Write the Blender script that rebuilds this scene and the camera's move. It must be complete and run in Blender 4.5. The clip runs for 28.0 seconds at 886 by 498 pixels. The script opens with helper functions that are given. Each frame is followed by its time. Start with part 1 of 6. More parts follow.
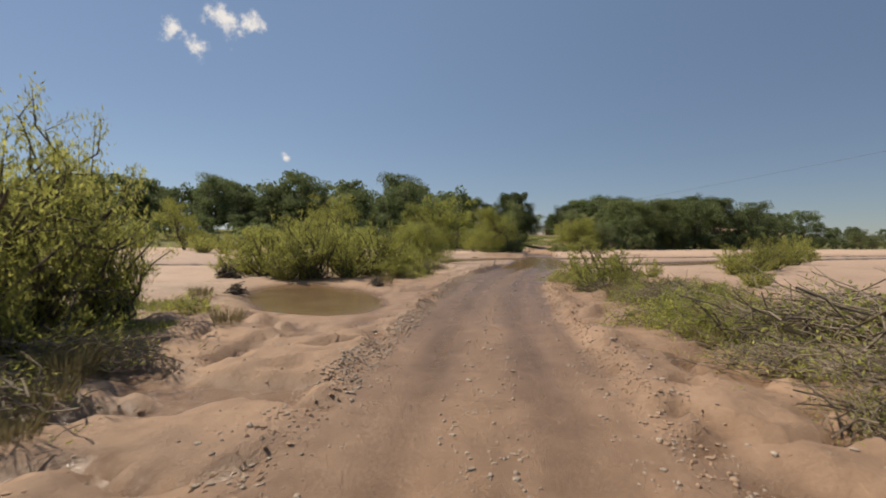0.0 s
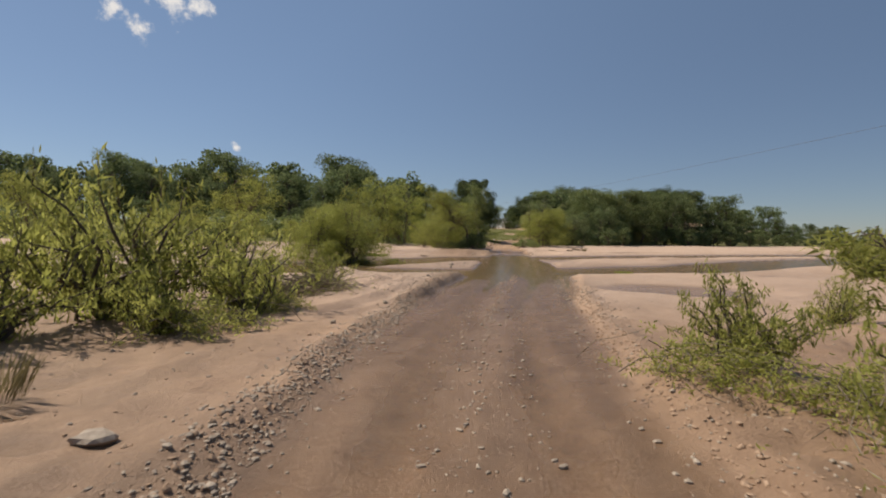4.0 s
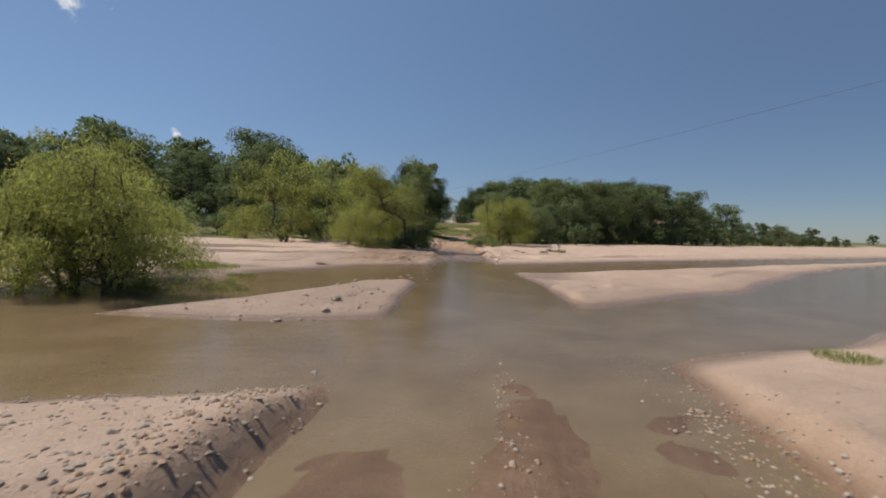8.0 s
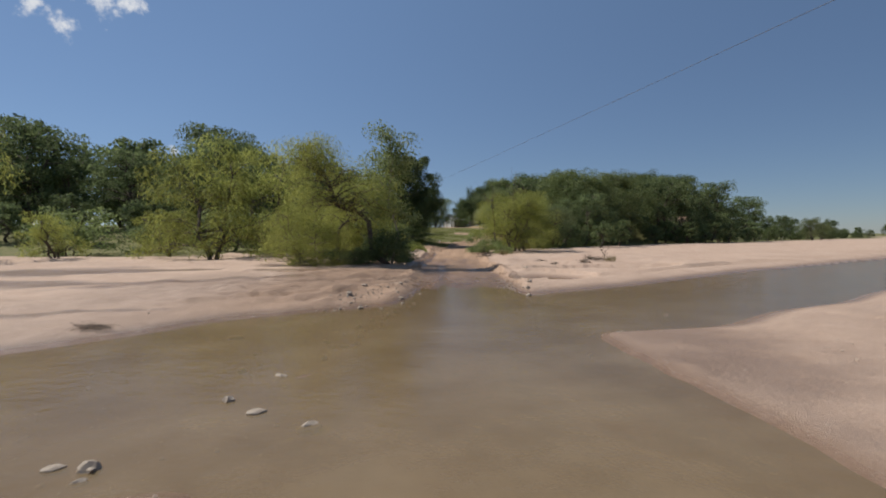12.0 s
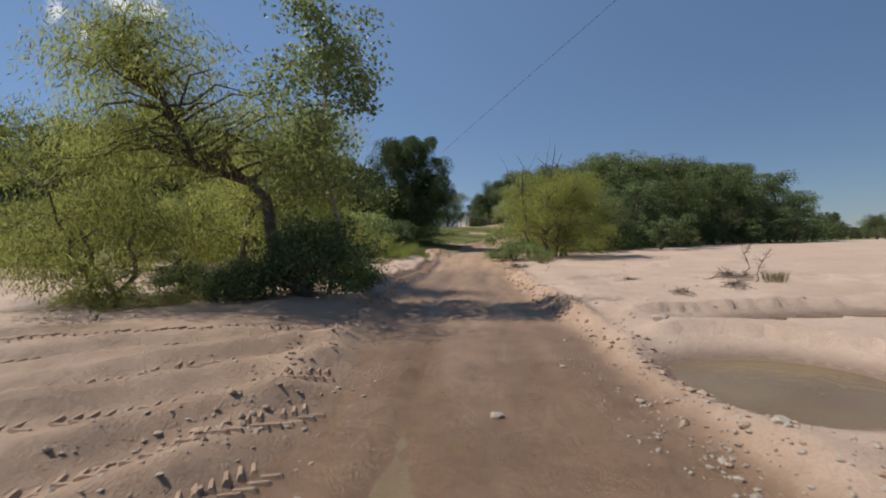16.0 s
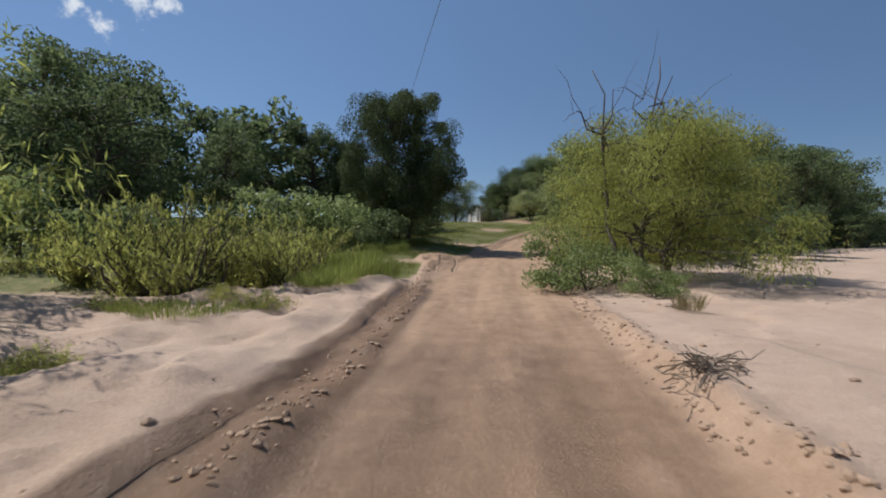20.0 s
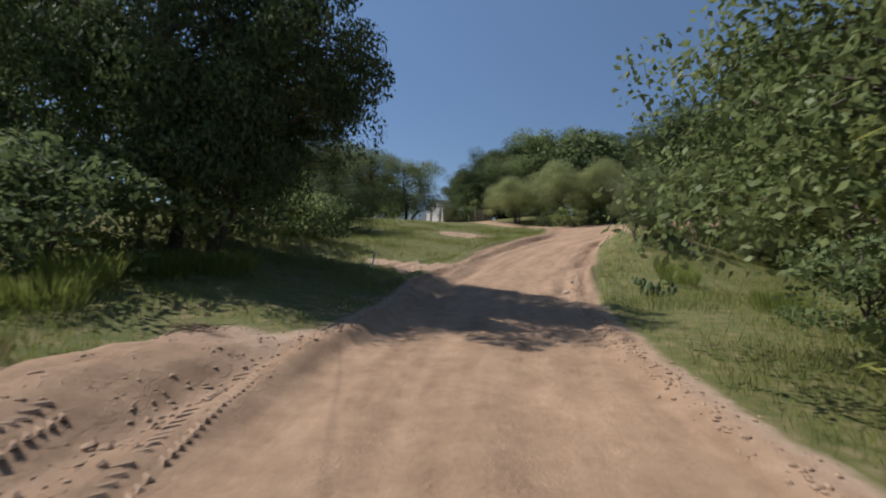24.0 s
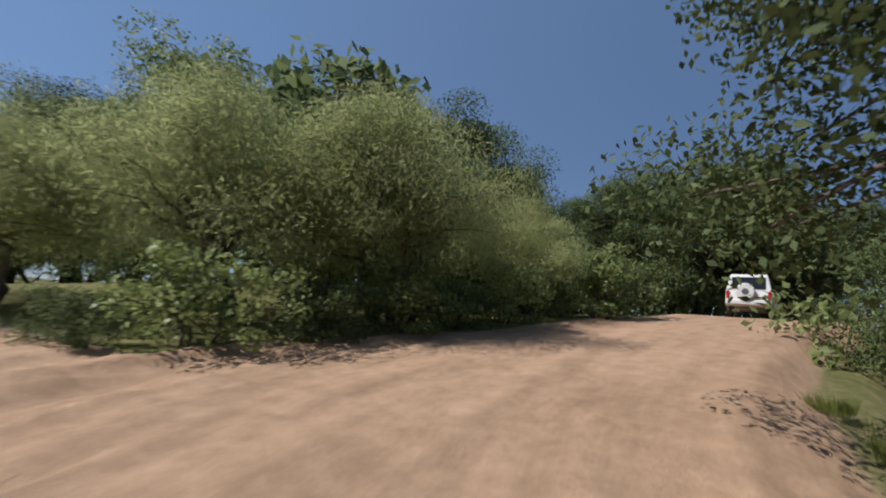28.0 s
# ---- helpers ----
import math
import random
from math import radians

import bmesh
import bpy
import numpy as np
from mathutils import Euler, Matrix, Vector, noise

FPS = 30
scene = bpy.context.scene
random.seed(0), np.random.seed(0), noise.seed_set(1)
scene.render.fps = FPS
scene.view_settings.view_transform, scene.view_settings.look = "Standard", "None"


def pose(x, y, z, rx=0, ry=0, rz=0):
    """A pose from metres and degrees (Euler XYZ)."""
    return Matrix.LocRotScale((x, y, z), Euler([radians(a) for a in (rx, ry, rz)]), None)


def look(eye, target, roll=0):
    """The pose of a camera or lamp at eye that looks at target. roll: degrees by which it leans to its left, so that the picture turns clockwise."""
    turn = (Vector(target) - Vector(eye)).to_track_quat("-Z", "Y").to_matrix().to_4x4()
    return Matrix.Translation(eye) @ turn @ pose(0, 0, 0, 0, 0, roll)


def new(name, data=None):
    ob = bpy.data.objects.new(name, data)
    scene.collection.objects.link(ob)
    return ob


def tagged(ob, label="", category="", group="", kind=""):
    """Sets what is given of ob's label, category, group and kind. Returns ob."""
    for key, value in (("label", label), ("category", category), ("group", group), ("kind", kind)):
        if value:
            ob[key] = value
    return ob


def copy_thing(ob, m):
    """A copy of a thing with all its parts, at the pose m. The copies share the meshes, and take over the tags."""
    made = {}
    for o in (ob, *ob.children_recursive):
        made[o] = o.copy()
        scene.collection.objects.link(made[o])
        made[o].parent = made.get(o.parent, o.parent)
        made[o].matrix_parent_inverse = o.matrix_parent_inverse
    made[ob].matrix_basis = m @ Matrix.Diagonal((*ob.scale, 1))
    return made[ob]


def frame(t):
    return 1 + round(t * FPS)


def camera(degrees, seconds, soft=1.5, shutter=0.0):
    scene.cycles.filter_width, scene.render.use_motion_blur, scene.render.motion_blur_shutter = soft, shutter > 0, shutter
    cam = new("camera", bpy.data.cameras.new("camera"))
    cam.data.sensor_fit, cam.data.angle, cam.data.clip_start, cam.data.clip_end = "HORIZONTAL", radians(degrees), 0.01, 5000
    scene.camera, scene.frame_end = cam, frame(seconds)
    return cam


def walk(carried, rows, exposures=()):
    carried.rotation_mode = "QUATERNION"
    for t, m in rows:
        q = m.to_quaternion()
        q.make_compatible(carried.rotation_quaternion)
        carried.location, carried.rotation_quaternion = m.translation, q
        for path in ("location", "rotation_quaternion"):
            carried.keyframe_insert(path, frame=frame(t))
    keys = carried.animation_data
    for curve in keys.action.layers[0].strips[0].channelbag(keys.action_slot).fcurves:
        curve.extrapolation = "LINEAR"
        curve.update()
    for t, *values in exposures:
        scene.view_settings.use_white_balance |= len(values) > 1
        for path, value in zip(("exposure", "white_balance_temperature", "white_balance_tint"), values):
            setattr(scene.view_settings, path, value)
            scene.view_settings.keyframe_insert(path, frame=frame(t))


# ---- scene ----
cam = camera(82.0, 28.0, 1.9, 0.2)
PATH = [
    (0, (0.110, -0.149, 1.992), (0.574, 7.839, 1.880), 0.5),
    (0.5, (0.418, 1.915, 1.974), (1.010, 9.891, 1.778), 1.1),
    (1, (0.782, 4.221, 1.942), (1.486, 12.185, 1.638), 0.0),
    (1.5, (1.075, 6.426, 1.950), (1.807, 14.390, 1.710), 0.9),
    (2, (1.345, 8.487, 1.965), (2.137, 16.443, 1.713), 1.7),
    (2.5, (1.735, 10.697, 1.902), (2.571, 18.649, 1.638), 0.5),
    (3, (2.114, 12.853, 1.886), (3.018, 20.797, 1.578), -0.9),
    (3.5, (2.416, 14.830, 1.862), (3.436, 22.762, 1.650), 0.2),
    (5.5, (3.799, 21.543, 2.027), (5.243, 29.411, 1.811), 0.8),
    (6, (4.526, 24.418, 1.995), (6.122, 32.250, 1.663), 1.1),
    (6.5, (5.279, 27.061, 1.970), (6.987, 34.869, 1.714), 1.1),
    (7, (5.993, 29.509, 1.994), (7.741, 37.317, 1.786), -0.0),
    (7.5, (6.581, 31.799, 1.997), (8.401, 39.587, 1.757), 0.9),
    (8, (7.159, 33.842, 1.982), (9.087, 41.602, 1.714), 1.8),
    (8.5, (7.918, 35.831, 1.975), (9.902, 43.575, 1.751), -1.1),
    (9, (8.531, 37.925, 1.980), (10.515, 45.669, 1.752), 0.1),
    (9.5, (9.151, 40.001, 1.965), (11.155, 47.737, 1.633), -0.4),
    (10, (9.659, 41.944, 1.902), (11.611, 49.692, 1.502), 0.6),
    (10.5, (10.237, 43.828, 1.899), (12.145, 51.596, 1.675), 0.1),
    (11, (10.769, 45.551, 1.891), (12.649, 53.327, 1.683), -0.3),
    (11.5, (11.231, 47.364, 1.895), (13.103, 55.136, 1.687), -0.4),
    (12, (11.711, 49.148, 1.850), (13.623, 56.912, 1.686), -0.4),
    (12.5, (12.116, 50.893, 1.782), (14.048, 58.657, 1.630), -1.0),
    (14.5, (14.311, 58.616, 1.809), (16.275, 66.368, 1.533), 2.1),
    (15, (14.952, 60.600, 1.764), (16.856, 68.368, 1.564), 0.5),
    (15.5, (15.523, 62.599, 1.769), (17.259, 70.403, 1.537), -0.2),
    (16, (16.063, 64.541, 1.799), (17.731, 72.361, 1.655), -0.7),
    (16.5, (16.458, 66.213, 1.849), (18.178, 74.025, 1.865), -2.1),
    (17, (16.894, 67.956, 1.911), (18.514, 75.788, 1.943), -1.5),
    (17.5, (17.279, 69.971, 2.029), (18.903, 77.807, 1.929), 1.7),
    (18, (17.873, 72.242, 2.070), (19.561, 80.062, 1.942), 1.5),
    (18.5, (18.510, 74.501, 2.123), (20.170, 82.321, 1.887), 0.5),
    (19, (19.240, 77.242, 2.076), (20.860, 85.074, 1.884), -0.2),
    (19.5, (19.898, 79.878, 2.056), (21.462, 87.722, 1.892), -0.2),
    (20, (20.408, 82.395, 2.046), (21.932, 90.247, 1.838), 0.1),
    (20.5, (20.753, 84.828, 2.039), (22.281, 92.676, 1.867), 0.4),
    (22.5, (25.270, 98.301, 2.276), (26.842, 106.141, 2.064), 3.5),
    (23, (26.349, 102.343, 2.260), (28.061, 110.155, 2.092), 3.5),
    (23.5, (27.472, 106.064, 2.276), (29.348, 113.840, 2.148), 2.6),
    (24, (28.617, 109.566, 2.324), (30.645, 117.302, 2.184), 2.5),
    (24.5, (29.683, 112.874, 2.237), (31.863, 120.570, 2.273), 3.9),
    (25, (30.759, 116.010, 2.243), (33.127, 123.650, 2.271), 4.7),
    (25.5, (31.690, 118.738, 2.275), (34.246, 126.318, 2.331), 4.8),
    (26, (34.658, 125.378, 2.519), (37.714, 132.766, 2.767), 5.2),
    (26.5, (38.209, 131.924, 2.902), (41.773, 139.072, 3.350), 5.6),
    (27, (41.733, 137.456, 3.512), (45.841, 144.284, 4.232), 5.4),
    (27.5, (46.012, 142.119, 4.277), (50.660, 148.559, 5.257), 3.6),
    (28, (50.319, 145.314, 5.091), (55.519, 151.282, 6.263), 5.2),
]
walk(cam, [(t, look(eye, target, roll)) for t, eye, target, roll in PATH], [(0.0, 0.12, 7400, 12), (3.0, 0.07, 7300, 12), (6.0, 0.05, 6750, 10), (11.0, -0.05, 6400, 10), (17.5, 0.05, 6200, 9), (18.4, 0.20, 6150, 9), (19.0, 0.42, 6150, 9), (19.6, 0.20, 6100, 9), (20.0, 0.02, 6050, 9), (23.0, 0.18, 6050, 10), (24.4, 0.02, 6200, 10), (25.3, 0.02, 6250, 10), (26.0, 0.25, 6400, 11), (27.0, 0.15, 6300, 11), (28.0, 0.18, 6200, 11)])

# ---- sky and sun ----
SUN_DIR = Vector((-0.87, 0.50, 1.27)).normalized()
world = bpy.data.worlds.new("sky")
scene.world = world
world.use_nodes = True
wt = world.node_tree
wt.nodes.clear()
w_out = wt.nodes.new("ShaderNodeOutputWorld")
w_bg = wt.nodes.new("ShaderNodeBackground")
w_sky = wt.nodes.new("ShaderNodeTexSky")
w_sky.sky_type = "NISHITA"
w_sky.sun_disc = False
w_sky.sun_elevation = math.asin(SUN_DIR.z)
w_sky.sun_rotation = math.atan2(SUN_DIR.x, SUN_DIR.y)
w_sky.altitude = 1400.0
w_sky.air_density, w_sky.dust_density, w_sky.ozone_density = 1.0, 0.5, 2.0
w_bg.inputs["Strength"].default_value = 0.08
geo = wt.nodes.new("ShaderNodeTexCoord")
# three small fair-weather clouds near their bearings, with ragged noise edges
cloud_sum = None
w_noise = wt.nodes.new("ShaderNodeTexNoise")
w_noise.inputs["Scale"].default_value, w_noise.inputs["Detail"].default_value = 30.0, 9.0
w_noise.inputs["Roughness"].default_value = 0.62
wt.links.new(geo.outputs["Generated"], w_noise.inputs["Vector"])
CLOUDS = [((-0.362, 0.874, 0.321), 0.024), ((-0.393, 0.853, 0.343), 0.024), ((-0.316, 0.874, 0.368), 0.034), ((-0.285, 0.885, 0.366), 0.030), ((-0.2376, 0.9594, 0.1521), 0.012)]
for direction, size in CLOUDS:
    dist = wt.nodes.new("ShaderNodeVectorMath")
    dist.operation = "DISTANCE"
    dist.inputs[1].default_value = Vector(direction).normalized()
    wt.links.new(geo.outputs["Generated"], dist.inputs[0])
    mr = wt.nodes.new("ShaderNodeMapRange")
    mr.inputs["From Min"].default_value, mr.inputs["From Max"].default_value = size * 1.75, 0.0
    wt.links.new(dist.outputs["Value"], mr.inputs["Value"])
    if cloud_sum is None:
        cloud_sum = mr.outputs["Result"]
    else:
        add = wt.nodes.new("ShaderNodeMath")
        add.operation = "MAXIMUM"
        wt.links.new(cloud_sum, add.inputs[0]), wt.links.new(mr.outputs["Result"], add.inputs[1])
        cloud_sum = add.outputs["Value"]
w_add = wt.nodes.new("ShaderNodeMath")
w_add.operation = "MULTIPLY_ADD"
w_add.inputs[1].default_value, w_add.inputs[2].default_value = 2.2, -1.1
wt.links.new(w_noise.outputs["Fac"], w_add.inputs[0])
w_add2 = wt.nodes.new("ShaderNodeMath")
wt.links.new(w_add.outputs["Value"], w_add2.inputs[0]), wt.links.new(cloud_sum, w_add2.inputs[1])
w_mask = wt.nodes.new("ShaderNodeMapRange")
w_mask.interpolation_type = "SMOOTHSTEP"
w_mask.inputs["From Min"].default_value, w_mask.inputs["From Max"].default_value = 0.42, 0.95
wt.links.new(w_add2.outputs["Value"], w_mask.inputs["Value"])
w_gate = wt.nodes.new("ShaderNodeMath")
w_gate.operation = "MINIMUM"
w_pos = wt.nodes.new("ShaderNodeMath")
w_pos.operation = "MULTIPLY"
w_pos.inputs[1].default_value = 6.0
wt.links.new(cloud_sum, w_pos.inputs[0])
wt.links.new(w_mask.outputs["Result"], w_gate.inputs[0]), wt.links.new(w_pos.outputs["Value"], w_gate.inputs[1])
w_mix = wt.nodes.new("ShaderNodeMix")
w_mix.data_type = "RGBA"
w_mix.inputs["B"].default_value = (9.0, 9.2, 9.6, 1)
wt.links.new(w_gate.outputs["Value"], w_mix.inputs["Factor"])
w_tint = wt.nodes.new("ShaderNodeMix")
w_tint.data_type, w_tint.blend_type = "RGBA", "MULTIPLY"
w_tint.inputs["Factor"].default_value = 1.0
w_tint.inputs["B"].default_value = (0.95, 0.97, 1.03, 1)
wt.links.new(w_sky.outputs["Color"], w_tint.inputs["A"])
w_haze = wt.nodes.new("ShaderNodeMix")
w_haze.data_type = "RGBA"
w_haze.inputs["Factor"].default_value = 0.42
# the haze is brighter towards the sun
w_dot = wt.nodes.new("ShaderNodeVectorMath")
w_dot.operation = "DOT_PRODUCT"
w_dot.inputs[1].default_value = SUN_DIR
wt.links.new(geo.outputs["Generated"], w_dot.inputs[0])
w_glow = wt.nodes.new("ShaderNodeMapRange")
w_glow.inputs["From Min"].default_value, w_glow.inputs["From Max"].default_value = -0.35, 0.60
w_glow.inputs["To Min"].default_value, w_glow.inputs["To Max"].default_value = 0.45, 1.4
wt.links.new(w_dot.outputs["Value"], w_glow.inputs["Value"])
w_lift = wt.nodes.new("ShaderNodeVectorMath")
w_lift.operation = "SCALE"
w_lift.inputs[0].default_value = (1.75, 2.85, 4.7)
wt.links.new(w_glow.outputs["Result"], w_lift.inputs["Scale"])
wt.links.new(w_lift.outputs["Vector"], w_haze.inputs["B"])
wt.links.new(w_tint.outputs["Result"], w_haze.inputs["A"])
wt.links.new(w_haze.outputs["Result"], w_mix.inputs["A"])
wt.links.new(w_mix.outputs["Result"], w_bg.inputs["Color"])
wt.links.new(w_bg.outputs["Background"], w_out.inputs["Surface"])

sun_data = bpy.data.lights.new("sun", "SUN")
sun_data.energy, sun_data.angle, sun_data.color = 4.9, radians(0.53), (1.0, 0.955, 0.88)
sun = new("sun", sun_data)
sun.matrix_world = look(SUN_DIR * 60, (0, 0, 0))


# ---- materials ----
def shader(name):
    m = bpy.data.materials.new(name)
    m.use_nodes = True
    return m, m.node_tree.nodes, m.node_tree.links, m.node_tree.nodes["Principled BSDF"]


def noise_node(n, l, scale, detail=6.0, rough=0.6, coord="Object"):
    tc, tx = n.new("ShaderNodeTexCoord"), n.new("ShaderNodeTexNoise")
    tx.inputs["Scale"].default_value, tx.inputs["Detail"].default_value, tx.inputs["Roughness"].default_value = scale, detail, rough
    l.new(tc.outputs[coord], tx.inputs["Vector"])
    return tx


def ramp(n, l, source, stops):
    r = n.new("ShaderNodeValToRGB")
    e = r.color_ramp.elements
    e[0].position, e[0].color = stops[0][0], (*stops[0][1], 1)
    e[1].position, e[1].color = stops[-1][0], (*stops[-1][1], 1)
    for p, c in stops[1:-1]:
        k = e.new(p)
        k.color = (*c, 1)
    l.new(source, r.inputs["Fac"])
    return r.outputs["Color"]


def mix(n, l, fac, a, b, blend="MIX"):
    m = n.new("ShaderNodeMix")
    m.data_type, m.blend_type = "RGBA", blend
    for value, socket in ((fac, m.inputs["Factor"]), (a, m.inputs["A"]), (b, m.inputs["B"])):
        if isinstance(value, (float, int)):
            socket.default_value = value
        elif isinstance(value, tuple):
            socket.default_value = (*value, 1)
        else:
            l.new(value, socket)
    return m.outputs["Result"]


def bump(n, l, bsdf, height, strength, distance):
    b = n.new("ShaderNodeBump")
    b.inputs["Strength"].default_value, b.inputs["Distance"].default_value = strength, distance
    l.new(height, b.inputs["Height"])
    l.new(b.outputs["Normal"], bsdf.inputs["Normal"])


def grainy(name, low, high, scale=3.0, fine=40.0, rough=0.9, bump_strength=0.4, bump_size=0.02, metal=0.0, spread=0.35):
    """A surface whose colour wanders between low and high at two scales, with fine relief."""
    m, n, l, p = shader(name)
    a, b = noise_node(n, l, scale), noise_node(n, l, fine, 4.0)
    col = ramp(n, l, a.outputs["Fac"], [(0.5 - spread / 2, low), (0.5 + spread / 2, high)])
    col = mix(n, l, 0.35, col, ramp(n, l, b.outputs["Fac"], [(0.3, low), (0.7, high)]))
    l.new(col, p.inputs["Base Color"])
    p.inputs["Roughness"].default_value, p.inputs["Metallic"].default_value = rough, metal
    bump(n, l, p, b.outputs["Fac"], bump_strength, bump_size)
    return m


def leafy(name, dark, light, back=0.35, rough=0.68):
    """Leaves: each one a little different, letting some light through."""
    m, n, l, p = shader(name)
    g = n.new("ShaderNodeNewGeometry")
    o = n.new("ShaderNodeObjectInfo")
    mid = tuple((a + b) / 2 for a, b in zip(dark, light))
    drift = noise_node(n, l, 0.8, 2.0)
    pick = n.new("ShaderNodeMath")
    pick.operation = "MULTIPLY_ADD"
    pick.inputs[1].default_value, pick.inputs[2].default_value = 1.5, -0.55
    l.new(drift.outputs["Fac"], pick.inputs[0])
    both = n.new("ShaderNodeMath")
    both.operation = "MULTIPLY_ADD"
    both.inputs[1].default_value = 0.6
    l.new(g.outputs["Random Per Island"], both.inputs[0]), l.new(pick.outputs["Value"], both.inputs[2])
    col = ramp(n, l, both.outputs["Value"], [(0.0, dark), (0.5, mid), (1.0, light)])
    shift = n.new("ShaderNodeHueSaturation")
    jig = n.new("ShaderNodeMapRange")
    jig.inputs["To Min"].default_value, jig.inputs["To Max"].default_value = 0.78, 1.22
    l.new(o.outputs["Random"], jig.inputs["Value"])
    l.new(jig.outputs["Result"], shift.inputs["Value"])
    l.new(col, shift.inputs["Color"])
    l.new(shift.outputs["Color"], p.inputs["Base Color"])
    p.inputs["Roughness"].default_value = rough
    p.inputs["Specular IOR Level"].default_value = 0.14
    t = n.new("ShaderNodeBsdfTranslucent")
    l.new(shift.outputs["Color"], t.inputs["Color"])
    s = n.new("ShaderNodeMixShader")
    s.inputs["Fac"].default_value = back
    l.new(p.outputs["BSDF"], s.inputs[1]), l.new(t.outputs["BSDF"], s.inputs[2])
    l.new(s.outputs["Shader"], n["Material Output"].inputs["Surface"])
    return m


def ground_material():
    m, n, l, p = shader("river_sand_and_earth")
    road, wet, green = (n.new("ShaderNodeAttribute") for _ in range(3))
    road.attribute_name, wet.attribute_name, green.attribute_name = "road", "wet", "green"
    big, mid, fine = noise_node(n, l, 0.35, 5), noise_node(n, l, 2.3, 8, 0.65), noise_node(n, l, 34.0, 6, 0.75)
    sand = ramp(n, l, big.outputs["Fac"], [(0.32, (0.40, 0.272, 0.195)), (0.52, (0.48, 0.338, 0.250)), (0.7, (0.54, 0.392, 0.298))])
    sand = mix(n, l, 0.30, sand, ramp(n, l, mid.outputs["Fac"], [(0.35, (0.31, 0.20, 0.135)), (0.7, (0.53, 0.38, 0.28))]))
    sand = mix(n, l, 0.30, sand, ramp(n, l, fine.outputs["Fac"], [(0.35, (0.28, 0.19, 0.13)), (0.65, (0.66, 0.50, 0.38))]))
    earth = ramp(n, l, mid.outputs["Fac"], [(0.3, (0.27, 0.165, 0.10)), (0.55, (0.37, 0.235, 0.145)), (0.75, (0.45, 0.295, 0.19))])
    earth = mix(n, l, 0.25, earth, ramp(n, l, fine.outputs["Fac"], [(0.35, (0.20, 0.125, 0.08)), (0.7, (0.48, 0.33, 0.22))]))
    soil = ramp(n, l, mid.outputs["Fac"], [(0.3, (0.088, 0.098, 0.028)), (0.48, (0.125, 0.126, 0.040)), (0.62, (0.19, 0.158, 0.07)), (0.74, (0.31, 0.22, 0.13))])
    lane = n.new("ShaderNodeAttribute")
    lane.attribute_name = "lane"
    squash = n.new("ShaderNodeMapping")
    squash.inputs["Scale"].default_value = (0.25, 1.7, 1.0)
    l.new(lane.outputs["Vector"], squash.inputs["Vector"])
    streak = n.new("ShaderNodeTexNoise")
    streak.inputs["Scale"].default_value, streak.inputs["Detail"].default_value, streak.inputs["Roughness"].default_value = 1.0, 4.0, 0.55
    l.new(squash.outputs["Vector"], streak.inputs["Vector"])
    earth = mix(n, l, 0.75, earth, ramp(n, l, streak.outputs["Fac"], [(0.30, (0.72, 0.70, 0.68)), (0.5, (1.0, 1.0, 1.0)), (0.72, (1.25, 1.25, 1.27))]), "MULTIPLY")
    col = mix(n, l, road.outputs["Fac"], sand, earth)
    gm = n.new("ShaderNodeMath")
    gm.operation = "MULTIPLY_ADD"
    gm.inputs[1].default_value = 0.9
    l.new(mid.outputs["Fac"], gm.inputs[0])
    l.new(green.outputs["Fac"], gm.inputs[2])
    gs = n.new("ShaderNodeMapRange")
    gs.inputs["From Min"].default_value, gs.inputs["From Max"].default_value = 0.72, 1.0
    l.new(gm.outputs["Value"], gs.inputs["Value"])
    col = mix(n, l, gs.outputs["Result"], col, soil)
    col = mix(n, l, wet.outputs["Fac"], col, mix(n, l, 1.0, col, (0.53, 0.48, 0.425), "MULTIPLY"))
    l.new(col, p.inputs["Base Color"])
    rr = n.new("ShaderNodeMapRange")
    rr.inputs["To Min"].default_value, rr.inputs["To Max"].default_value = 0.95, 0.22
    l.new(wet.outputs["Fac"], rr.inputs["Value"])
    l.new(rr.outputs["Result"], p.inputs["Roughness"])
    p.inputs["Specular IOR Level"].default_value = 0.3
    hs = n.new("ShaderNodeMath")
    hs.operation = "MULTIPLY_ADD"
    hs.inputs[1].default_value = 0.35
    lines = n.new("ShaderNodeMath")
    lines.operation = "MULTIPLY"
    dim = n.new("ShaderNodeMath")
    dim.operation = "MULTIPLY"
    dim.inputs[1].default_value = 0.45
    l.new(road.outputs["Fac"], dim.inputs[0])
    l.new(streak.outputs["Fac"], lines.inputs[0]), l.new(dim.outputs["Value"], lines.inputs[1])
    both = n.new("ShaderNodeMath")
    l.new(lines.outputs["Value"], both.inputs[0]), l.new(mid.outputs["Fac"], both.inputs[1])
    l.new(fine.outputs["Fac"], hs.inputs[0]), l.new(both.outputs["Value"], hs.inputs[2])
    pock = noise_node(n, l, 7.5, 5, 0.7)
    hp = n.new("ShaderNodeMath")
    hp.operation = "MULTIPLY_ADD"
    hp.inputs[1].default_value = 0.25
    l.new(pock.outputs["Fac"], hp.inputs[0]), l.new(hs.outputs["Value"], hp.inputs[2])
    bump(n, l, p, hp.outputs["Value"], 0.7, 0.08)
    return m


